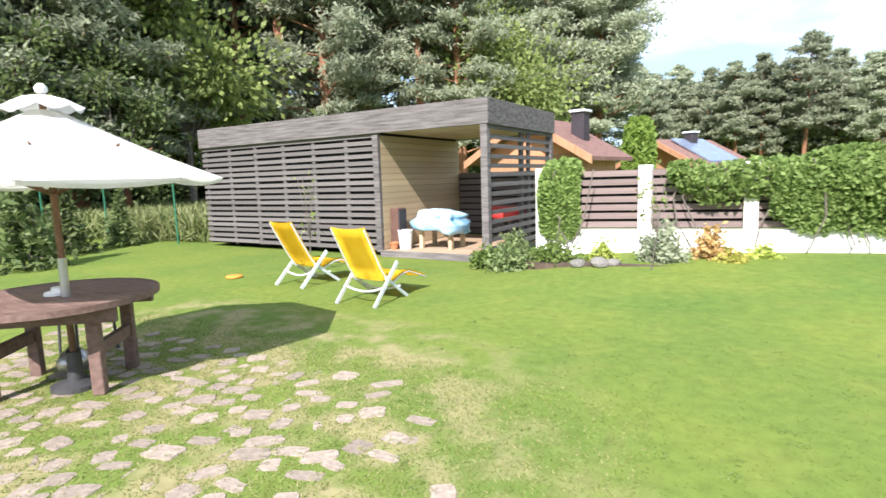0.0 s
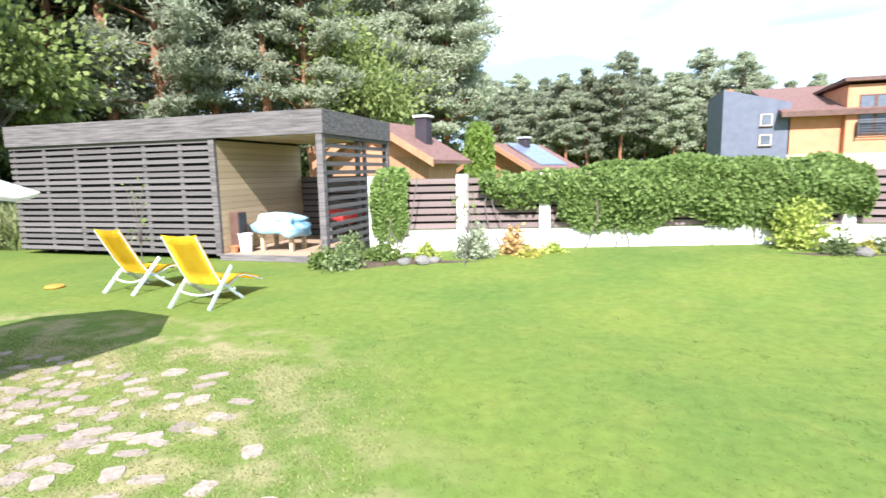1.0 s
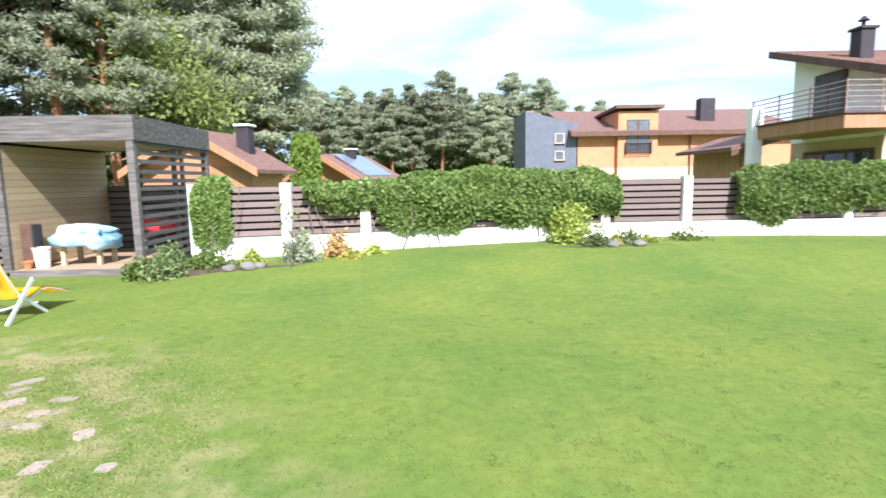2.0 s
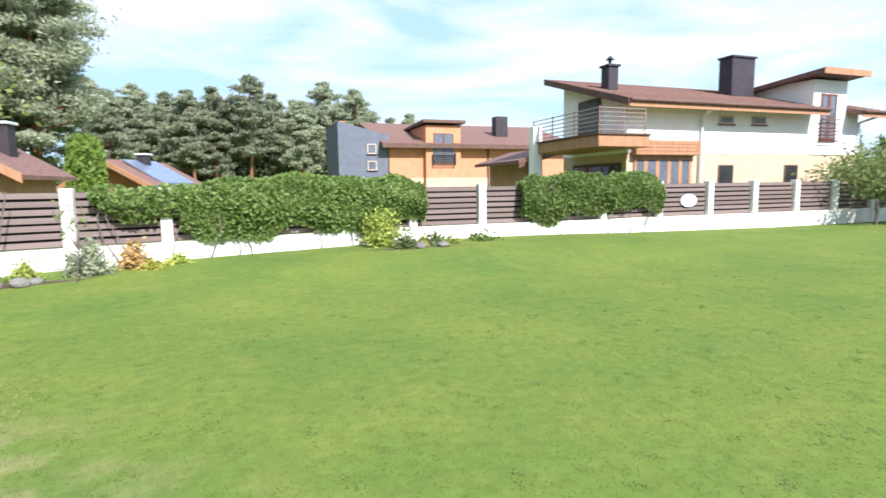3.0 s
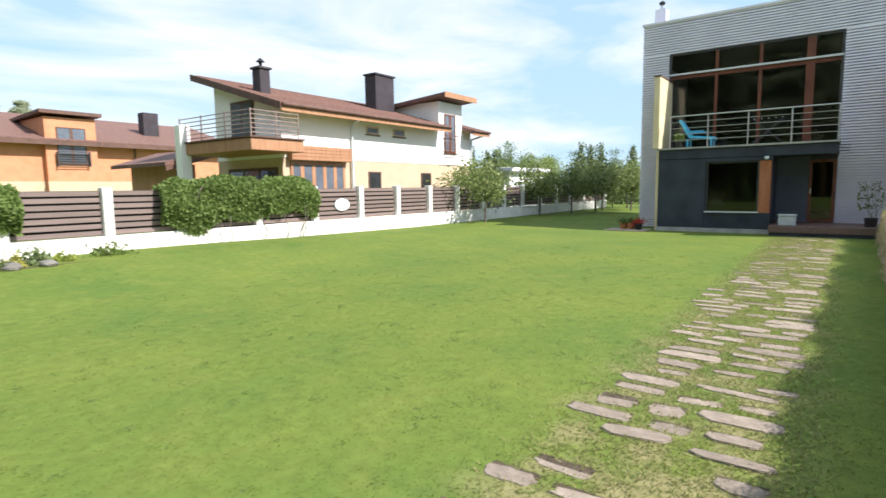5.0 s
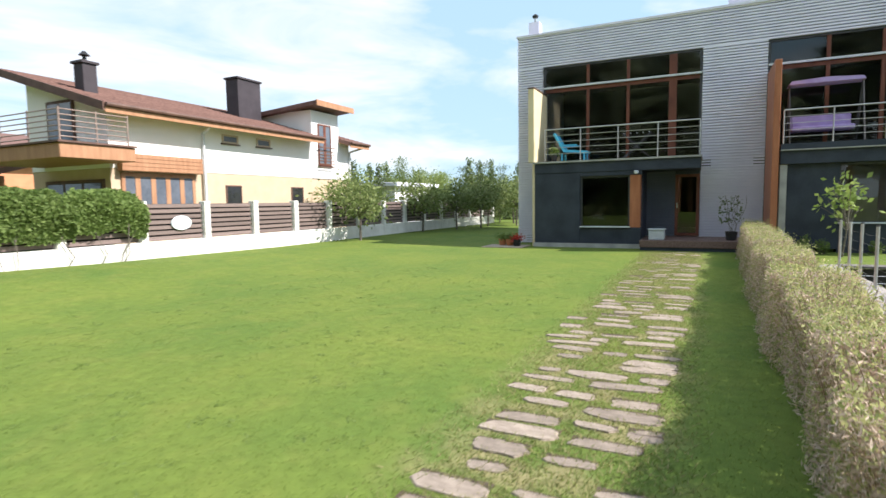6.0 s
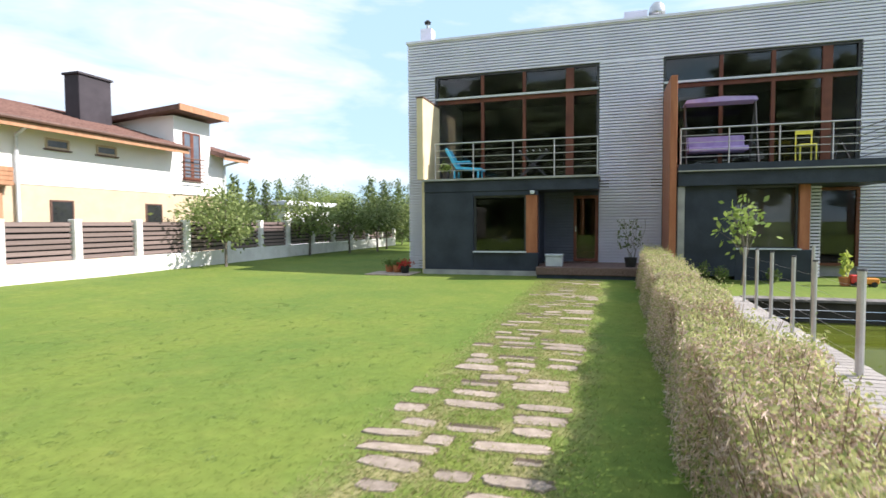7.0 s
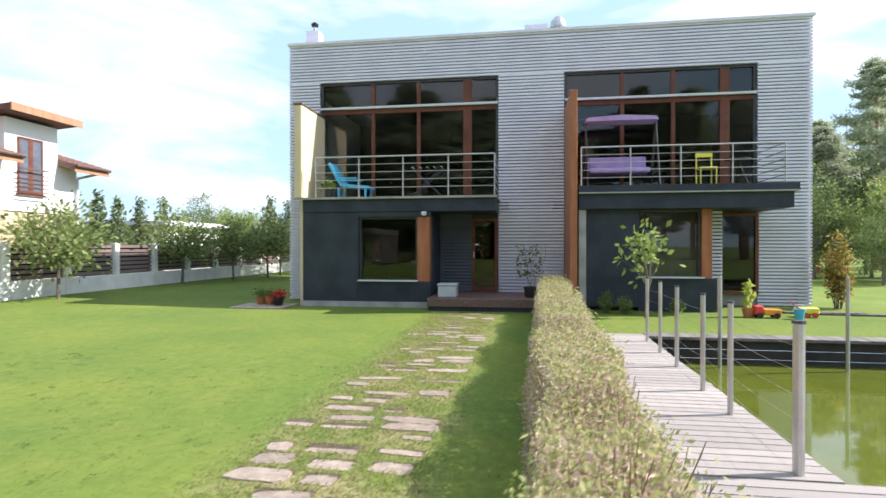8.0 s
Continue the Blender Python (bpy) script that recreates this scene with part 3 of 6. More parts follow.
def build_shed():
    x0, xm, x1, y0, y1 = -14.72, -9.0, -6.56, 16.7, 19.95
    s = top("garden_shed", ((x0 + x1) / 2, (y0 + y1) / 2, 0), "flat-roofed garden shed with weathered grey wooden slats and an open porch", "shed")
    part("fascia_front", box(x0 - 0.02, x1 + 0.1, y0 - 0.1, y0 - 0.05, 2.76, 3.27, 0.006), GREYWOOD, s, "weathered grey fascia board")
    part("fascia_side", box(x1 + 0.05, x1 + 0.1, y0 - 0.045, y1 + 0.1, 2.76, 3.27, 0.006), GREYWOOD, s)
    part("fascia_back", box(x0, x1 + 0.045, y1 + 0.05, y1 + 0.1, 2.76, 3.27), GREYWOOD, s)
    part("fascia_far_side", box(x0 - 0.02, x0 + 0.03, y0 - 0.045, y1 + 0.045, 2.76, 3.27), GREYWOOD, s)
    part("roof", box(x0 + 0.03, x1 + 0.045, y0 - 0.045, y1 + 0.045, 2.95, 3.2), DARKSTEEL, s)
    part("porch_ceiling", box(xm, x1 + 0.04, y0 - 0.04, y1 + 0.04, 2.78, 2.82), TANWOOD, s, "pale wooden porch ceiling")
    # black sheets put the darkness of the slat gaps into colour
    part("store_wall", box(x0 + 0.08, xm - 0.1, y0 + 0.07, y0 + 0.12, 0.1, 2.9), DARKBACK, s, "black sheet that stands for the shade behind the slats")
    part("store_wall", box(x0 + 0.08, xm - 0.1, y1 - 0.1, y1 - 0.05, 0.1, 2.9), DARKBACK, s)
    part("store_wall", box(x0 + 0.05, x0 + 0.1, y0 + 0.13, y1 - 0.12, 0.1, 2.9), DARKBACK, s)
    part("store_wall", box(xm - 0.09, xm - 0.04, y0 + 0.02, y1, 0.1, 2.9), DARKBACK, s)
    floor_ = part("porch_floor", box(xm, x1, y0 - 0.03, y1, 0.02, 0.11), GREYWOOD, s, "brown porch boards")
    pieces("floor_board", unit(), DECKWOOD, floor_, [put_box((xm + x1) / 2, y0 + 0.04 + i * 0.145, 0.125, x1 - xm - 0.02, 0.135, 0.028) for i in range(23)])
    part("front_sill", box(xm, x1 + 0.06, y0 - 0.1, y0 - 0.035, 0.0, 0.14, 0.005), GREYWOOD, s)
    # posts
    for (px, py) in ((x1, y0 - 0.02), (x1, y1)):
        part("post", box(px - 0.07, px + 0.07, py - 0.07, py + 0.07, 0.0, 2.8, 0.008), GREYWOOD, s)
    part("corner_board", box(xm - 0.12, xm + 0.02, y0 - 0.06, y0 + 0.02, 0.1, 2.78), GREYWOOD, s)
    for i in range(6):
        px = x0 + 0.1 + i * 0.95
        part("batten", box(px - 0.04, px + 0.04, y0 + 0.005, y0 + 0.06, 0.1, 2.78), GREYWOOD, s)
    # level slats on the front, in two lengths
    rng = random.Random(4)
    spots = []
    for k in range(18):
        z = 0.19 + k * 0.149
        a = x0
        for b in (x0 + rng.choice((1.95, 3.85)), xm - 0.12):
            spots.append(put_box((a + b) / 2, y0 - 0.018 + rng.uniform(-0.005, 0.005), z + rng.uniform(-0.008, 0.008), b - a - 0.006, 0.03, 0.09, tilt=rng.uniform(-0.12, 0.12)))
            a = b
    pieces("slat", unit(), GREYWOOD, s, spots)
    # short blocks over the battens
    spots = []
    for i in range(1, 6):
        for k in range(17):
            spots.append(put_box(x0 + 0.1 + i * 0.95, y0 + 0.0, 0.2645 + k * 0.149, 0.1, 0.03, 0.058))
    pieces("spacer", unit(), GREYWOOD, s, spots)
    # open slats on the porch side and behind
    spots = [put_box(x1 + 0.03, (y0 + y1) / 2, 0.25 + k * 0.19 + rng.uniform(-0.012, 0.012), 0.03, y1 - y0 - 0.05, 0.09) for k in range(14)]
    spots += [put_box(x1 - 0.01, y1 - 1.25, 1.4, 0.05, 0.12, 2.7)]
    pieces("side_slat", unit(), GREYWOOD, s, spots)
    part("side_batten", box(x1 - 0.06, x1 + 0.01, y0 + 1.6, y0 + 1.72, 0.1, 2.78), GREYWOOD, s)
    spots = [put_box((xm + x1) / 2, y1 - 0.02, 0.25 + k * 0.17, x1 - xm - 0.1, 0.03, 0.13) for k in range(10)]
    pieces("back_slat", unit(), GREYWOOD, s, spots)
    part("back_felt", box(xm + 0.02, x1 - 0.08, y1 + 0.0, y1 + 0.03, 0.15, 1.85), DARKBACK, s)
    # pale boards of the inner wall
    pieces("wall_board", unit(), TANWOOD, s, [put_box(xm + 0.005, (y0 + y1) / 2 + 0.02, 0.22 + k * 0.143, 0.03, y1 - y0 - 0.02, 0.137) for k in range(18)])

    s.scale = (1, 1, SHED_TOP)


build_shed()


# ---- boundary fence ----
def fence_y(x):
    return 18.75 if x > 2.98 else 18.75 + (x - 2.98) * 0.232


def build_fence():
    f = top("fence", (8, 18.75, 0), "garden fence of brown boards between white posts on a white plinth", "fence")
    xs = [-5.5, -3.87, -2.36, -0.6, 1.2, 2.98, 4.87, 6.75, 8.65, 10.65, 12.62, 14.5, 16.4, 18.3, 20.25, 22.2, 24.1, 26.1, 28.1, 30.1, 32.1, 34.1, 36.1]
    rng = random.Random(7)
    boards = []
    posts = []
    for a, b in zip(xs, xs[1:]):
        ya, yb = fence_y(a), fence_y(b)
        turn = math.degrees(math.atan2(yb - ya, b - a))
        length = math.hypot(b - a, yb - ya)
        cx, cy = (a + b) / 2, (ya + yb) / 2
        for k in range(7):
            boards.append(put_box(cx, cy + 0.01, 0.715 + k * 0.142 + rng.uniform(-0.005, 0.005), length - 0.18, 0.028, 0.098, turn, rng.uniform(-0.15, 0.15)))
        m = pose(cx, cy, 0, 0, 0, turn)
        bm = box(-length / 2 - 0.05, length / 2 - 0.0, -0.11, 0.11, -0.05, 0.635, 0.012)
        bm.transform(m)
        part("plinth", bm, WHITEWASH, f)
        # added black sheet, imitates the shade between the fence boards
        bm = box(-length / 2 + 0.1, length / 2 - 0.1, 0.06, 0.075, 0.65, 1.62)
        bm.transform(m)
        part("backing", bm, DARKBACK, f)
    for x in xs:
        bm = box(x - 0.1, x + 0.1, fence_y(x) - 0.125, fence_y(x) + 0.115, -0.02, 1.69, 0.012)
        part("post", bm, WHITEWASH, f)
    pieces("board", unit(), FENCEWOOD, f, boards)
    sign = top("oval_sign", (11.8, 18.65, 1.1), "pale blue oval enamel plate on the fence", "sign")
    bm = bmesh.new()
    bmesh.ops.create_cone(bm, cap_ends=True, segments=32, radius1=0.32, radius2=0.31, depth=0.02)
    bm.transform(pose(11.8, 18.7, 1.1, 90, 0, 0) @ Matrix.Diagonal((1, 0.62, 1, 1)))
    part("plate", bm, SIGNMAT, sign)


build_fence()


# ---- white neighbour house ----
def panel_window(house, x0, x1, y, z0, z1, frame=FRAMEWOOD, posts=0, w=0.07, pane=None):
    """A window in a wall that faces the garden from behind the fence."""
    bm = bmesh.new()
    box(x0, x0 + w, y - 0.04, y + 0.05, z0, z1, bm=bm)
    box(x1 - w, x1, y - 0.04, y + 0.05, z0, z1, bm=bm)
    box(x0 + w, x1 - w, y - 0.038, y + 0.05, z0, z0 + w, bm=bm)
    box(x0 + w, x1 - w, y - 0.038, y + 0.05, z1 - w, z1, bm=bm)
    win = part("window", bm, frame, house)
    for i in range(posts):
        x = x0 + (x1 - x0) * (i + 1) / (posts + 1)
        part("mullion", box(x - 0.09, x + 0.09, y - 0.035, y + 0.05, z0 + w, z1 - w), frame, win)
    part("pane", box(x0 + w * 0.6, x1 - w * 0.6, y - 0.022, y - 0.004, z0 + w * 0.6, z1 - w * 0.6), pane or PANE, win)
    part("sill", box(x0 - 0.05, x1 + 0.05, y - 0.09, y - 0.001, z0 - 0.05, z0 - 0.002), BROWNTRIM, win)
    return win


# the sky's reflection is put into this pane's blue-grey colour
SKYPANE = mat("sky_reflection_pane", (0.09, 0.11, 0.14), (0.15, 0.17, 0.21), 0.06, 2, 10, 0.0, spec=0.8)
RAILBROWN = mat("brown_rail", (0.22, 0.16, 0.14), (0.34, 0.26, 0.23), 0.5, 4, 60, 0.05)
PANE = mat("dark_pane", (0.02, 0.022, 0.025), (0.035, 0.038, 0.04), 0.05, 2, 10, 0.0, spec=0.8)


def build_white_house():
    h = top("white_house", (18, 26, 0), "two-storey white and cream house with a brown tiled roof", "house")
    x0, x1, y0, y1 = 12.48, 25.3, 23.0, 27.3
    part("ground_wall", box(x0, x1, y0 + 0.02, y1, 0, 2.95), CREAM, h, "cream rendered ground floor")
    bm = prism([(y0, 2.955), (y0, 4.84), (y1, 6.1), (y1, 2.955)], "x", x0 - 0.02, x1 + 0.02)
    part("upper_wall", bm, WHITEWALL, h, "white rendered upper floor")
    bm = prism([(y0, 4.88), (y0, 5.06), (y1 + 0.7, 6.53), (y1 + 0.7, 6.35)], "x", x0 - 0.55, x1 + 0.8)
    spans = ((x0 - 0.55, 22.29), (24.41, x1 + 0.8))   # the eaves stop at the stair bay
    for a, b in spans:
        prism([(y0 - 0.75, 4.66), (y0 - 0.75, 4.84), (y0 - 0.001, 5.06), (y0 - 0.001, 4.88)], "x", a, b, bm)
    roof = part("roof", bm, ROOFTILE, h, "brown tiled roof with wide eaves")
    for i in range(19):
        y = y0 - 0.72 + i * 0.3
        z = 4.84 + (y - (y0 - 0.75)) * (6.53 - 4.84) / (y1 + 0.7 - y0 + 0.75)
        for a, b in spans if y < y0 else ((x0 - 0.54, x1 + 0.78),):
            part("roof_batten", box(a + 0.01, b - 0.01, y, y + 0.05, z - 0.01, z + 0.045), ROOFTILE, roof)
    for a, b in spans:
        part("eaves_board", box(a, b, y0 - 0.79, y0 - 0.752, 4.56, 4.72), ORANGEWOOD, h, "orange wooden eaves board")
        part("gutter", tube([(a, y0 - 0.84, 4.79), (b, y0 - 0.84, 4.79)], 0.065), BROWNTRIM, h)
        part("soffit", prism([(y0 - 0.74, 4.63), (y0 - 0.74, 4.655), (y0 - 0.002, 4.87), (y0 - 0.002, 4.845)], "x", a + 0.01, b - 0.01), ORANGEWOOD, h)
    part("verge_board", prism([(y0 - 0.78, 4.6), (y0 - 0.78, 4.86), (y1 + 0.72, 6.55), (y1 + 0.72, 6.29)], "x", x0 - 0.61, x0 - 0.555), BROWNTRIM, h)
    for (a, b, c, d, z0, z1) in ((12.8, 13.27, 24.6, 25.1, 5.2, 6.5), (20.0, 21.4, 25.2, 25.95, 5.4, 7.48)):
        ch = part("chimney", box(a, b, c, d, z0, z1, 0.015), CHIMNEY, h, "dark clad chimney")
        part("chimney_cap", box(a - 0.06, b + 0.06, c - 0.06, d + 0.06, z1 + 0.002, z1 + 0.08), CHIMNEY, ch)
    part("cowl", revolve([(0.06, 0), (0.06, 0.2), (0.18, 0.22), (0.04, 0.36)], (13.03, 24.85, 6.58), 10), BLACKPLASTIC, h)
    # raised stair bay
    part("bay_wall", box(22.3, 24.4, 22.97, 26.2, 2.96, 6.2), WHITEWALL, h, "white raised bay")
    bm = prism([(22.3, 6.36), (22.3, 6.54), (26.6, 6.2), (26.6, 6.0)], "x", 21.9, 24.8)
    part("bay_roof", bm, ROOFTILE, h)
    part("bay_eaves_board", box(21.88, 24.82, 22.24, 22.295, 6.3, 6.56), ORANGEWOOD, h)
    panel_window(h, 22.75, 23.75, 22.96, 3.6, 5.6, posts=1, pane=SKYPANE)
    rails = part("window_rail", box(22.65, 23.85, 22.76, 22.8, 4.45, 4.5), BROWNTRIM, h, "brown railing before the tall window")
    for i in range(6):
        part("bar", box(22.65, 23.85, 22.77, 22.79, 3.5 + i * 0.15, 3.54 + i * 0.15), BROWNTRIM, rails)
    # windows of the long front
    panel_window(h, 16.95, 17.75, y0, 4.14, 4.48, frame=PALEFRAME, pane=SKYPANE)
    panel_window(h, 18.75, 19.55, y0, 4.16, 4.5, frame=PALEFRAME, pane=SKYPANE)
    panel_window(h, 17.05, 17.85, y0 + 0.02, 1.3, 2.5, frame=BROWNTRIM, w=0.05)
    panel_window(h, 20.8, 21.6, y0 + 0.02, 1.3, 2.5, frame=BROWNTRIM, w=0.05)
    part("bay_box", box(12.7, 15.75, 22.72, 23.0, 2.86, 3.42), ORANGEWOOD, h, "orange boarded band over the wide window")
    for k in range(4):
        part("band_board", box(12.68, 15.77, 22.705, 22.718, 2.88 + k * 0.135, 2.99 + k * 0.135), ORANGEWOOD, h)
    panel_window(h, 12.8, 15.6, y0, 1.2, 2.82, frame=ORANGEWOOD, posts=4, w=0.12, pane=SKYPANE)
    part("downpipe", tube([(16.0, 22.9, 0.2), (16.0, 22.9, 4.4), (16.0, 22.3, 4.7)], 0.05), WHITEMETAL, h)
    part("downpipe", tube([(25.25, 22.9, 0.2), (25.25, 22.9, 4.4), (25.9, 22.3, 4.7)], 0.05), WHITEMETAL, h)
    # balcony at the gable end
    bal = part("balcony", box(10.4, 12.6, 21.9, 26.6, 3.08, 3.5, 0.02), ORANGEWOOD, h, "wooden balcony on a white column")
    part("balcony_edge", box(10.34, 12.62, 21.84, 26.64, 3.505, 3.56), BROWNTRIM, bal)
    part("column", box(10.2, 10.6, 26.0, 26.4, 0, 4.2, 0.015), WHITEWALL, h)
    for k in range(6):
        z = 3.68 + k * 0.15
        part("rail", tube([(12.45, 22.0, z), (10.48, 22.0, z), (10.48, 26.5, z)], 0.018, 6), RAILBROWN, bal)
    for px, py in ((10.48, 22.0), (11.5, 22.0), (12.45, 22.0), (10.48, 23.5), (10.48, 25.0), (10.48, 26.5)):
        part("post", tube([(px, py, 3.55), (px, py, 4.48)], 0.025, 6), RAILBROWN, bal)
    door = part("balcony_door", box(12.4, 12.455, 24.6, 26.1, 3.56, 5.25), BROWNTRIM, h, "brown framed glazed balcony door")
    for a, b in ((24.7, 25.3), (25.4, 26.0)):
        part("pane", box(12.385, 12.398, a, b, 3.68, 5.15), SKYPANE, door)
    # added dark panel that imitates the shade below the balcony
    door = part("garden_door", box(12.43, 12.478, 23.3, 26.5, 0.25, 2.6), BROWNTRIM, h, "brown frame and dark panes added for the shade under the balcony")
    for k in range(3):
        part("pane", box(12.415, 12.428, 23.42 + k * 1.03, 24.32 + k * 1.03, 0.4, 2.48), PANE, door)
    part("low_wing", box(11.5, 12.4, 29.0, 33, 0, 2.9), ORANGEWOOD, h)
    part("wing_roof", prism([(10.8, 2.78), (10.8, 2.94), (12.9, 3.6), (12.9, 3.44)], "y", 28.4, 33.4), ROOFTILE, h)
    part("wing_eaves_board", prism([(10.82, 2.58), (10.82, 2.77), (12.9, 3.43), (12.9, 3.2)], "y", 28.4, 28.46), BROWNTRIM, h)

    h.matrix_basis = Matrix.Translation((16.85, 24.26, 0)) @ Matrix.Diagonal((0.928, 0.92, 0.92, 1))


build_white_house()


def build_orange_house():
    h = top("orange_house", (13, 50, 0), "orange rendered house with a brown tiled roof", "house")
    x0, x1, y0, y1 = 6.9, 22.5, 46.0, 54.0
    part("wall", box(x0, x1, y0, y1, 0, 5.4), ORANGEWALL, h)
    part("wall_base", box(x0 - 0.03, x1 + 0.03, y0 - 0.06, y0 - 0.002, 0, 2.5), CREAM, h)
    part("roof", prism([(y0 - 0.8, 5.2), (y0 - 0.8, 5.5), (y1, 8.2), (y1, 7.9)], "x", x0 - 0.6, x1 + 0.6), ROOFTILE, h, "brown tiled roof")
    part("eaves_board", box(x0 - 0.6, x1 + 0.6, y0 - 0.87, y0 - 0.805, 5.1, 5.45), BROWNTRIM, h)
    part("gable", prism([(y0, 5.41), (y1 - 0.1, 7.8), (y1 - 0.1, 5.41)], "x", x0, x0 + 0.3), ORANGEWALL, h)
    part("dormer", box(9.7, 12.5, 45.5, 50, 0, 7.1), ORANGEWALL, h)
    part("wall_base", box(9.67, 12.53, 45.44, 45.498, 0, 2.5), CREAM, h)
    part("dormer_roof", prism([(45.1, 7.3), (45.1, 7.55), (51, 7.3), (51, 7.1)], "x", 9.4, 12.8), BROWNTRIM, h)
    panel_window(h, 10.3, 11.9, 45.48, 3.8, 6.4, frame=BROWNTRIM, posts=1, pane=SKYPANE)
    rail = part("window_rail", box(10.2, 12.0, 45.2, 45.25, 4.62, 4.7), DARKSTEEL, h)
    for k in range(6):
        part("bar", box(10.2, 12.0, 45.21, 45.24, 3.62 + k * 0.17, 3.67 + k * 0.17), DARKSTEEL, rail)
    for xx in (10.2, 11.95):
        part("bar", box(xx, xx + 0.05, 45.15, 45.46, 3.6, 4.615), DARKSTEEL, rail)
    part("downpipe", tube([(15, 45.9, 0), (15, 45.9, 5.2)], 0.07), BROWNTRIM, h)
    part("chimney", box(16.8, 17.9, 48.5, 49.4, 6, 8.5, 0.02), CHIMNEY, h)
    g = top("grey_house", (5, 49, 0), "tall grey-blue house end with a slanting roofline", "house")
    part("wall", prism([(3.0, 0), (6.85, 0), (6.85, 6.2), (3.0, 7.3)], "y", 46.0, 52.0), GREYBLUE, g)
    panel_window(g, 5.15, 5.85, 45.96, 4.6, 5.45, frame=PALEFRAME, pane=SKYPANE)
    panel_window(g, 5.15, 5.85, 45.96, 3.2, 4.0, frame=PALEFRAME, pane=SKYPANE)
    part("chimney", box(3.4, 3.9, 48, 48.5, 6.6, 7.55), TERRACOTTA, g)
    h.matrix_basis = Matrix.Translation((17.6, 54.0, 0)) @ Matrix.Diagonal((1.127, 1, 0.955, 1))
    g.matrix_basis = Matrix.Translation((8.8, 53.0, 0)) @ Matrix.Diagonal((1.09, 1, 0.955, 1))


build_orange_house()


def build_cabin(name, label, cx, cy, turn, width, depth, eave, ridge, solar=False, flue=(0.5, 0.6)):
    c = top(name, (0, 0, 0), label, "cabin")
    w = width / 2
    part("wall", box(-w, w, 0, depth, 0, eave), ORANGEWOOD, c)
    part("gable", prism([(-w, eave + 0.004), (w, eave + 0.004), (0, ridge - 0.1)], "y", 0, 0.2), ORANGEWALL, c, "orange boarded gable")
    for sgn in (-1, 1):
        lo, hi = (sgn * (w + 0.6), eave - (ridge - eave) * 0.6 / w), (0.0, ridge)
        part("roof", prism([lo, hi, (hi[0], hi[1] + 0.16), (lo[0], lo[1] + 0.16)], "y", -0.7, depth + 0.5), ROOFTILE, c, "brown tiled roof")
        part("verge_board", prism([(lo[0], lo[1] - 0.14), (hi[0], hi[1] - 0.14), (hi[0], hi[1] + 0.2), (lo[0], lo[1] + 0.2)], "y", -0.78, -0.705), ORANGEWOOD, c)
    fx, ft = flue
    ch = part("chimney", box(fx, fx + 0.6, depth * 0.4, depth * 0.4 + 0.6, ridge - 1.2, ridge + ft, 0.02), CHIMNEY, c)
    part("chimney_cap", box(fx - 0.08, fx + 0.68, depth * 0.4 - 0.08, depth * 0.4 + 0.68, ridge + ft + 0.004, ridge + ft + 0.12, 0.02), WHITEMETAL, ch)
    if solar:
        part("solar_panel", prism([(0.3, ridge + 0.1), (w + 0.3, eave + 0.02), (w + 0.3, eave + 0.12), (0.3, ridge + 0.2)], "y", 0.6, depth - 0.8), SOLARBLUE, c, "pale blue solar panels")
    c.matrix_basis = pose(cx, cy, 0, 0, 0, turn)
    return c


build_cabin("log_cabin", "orange boarded cabin with a brown tiled roof", -11.3, 30.6, -9, 5.2, 3.0, 2.45, 3.95, flue=(1.3, 0.3))
build_cabin("solar_cabin", "brown roofed cabin with pale blue solar panels", -8.2, 44.0, -28, 5.4, 4.6, 2.0, 3.4, True, flue=(0.3, 0.5))


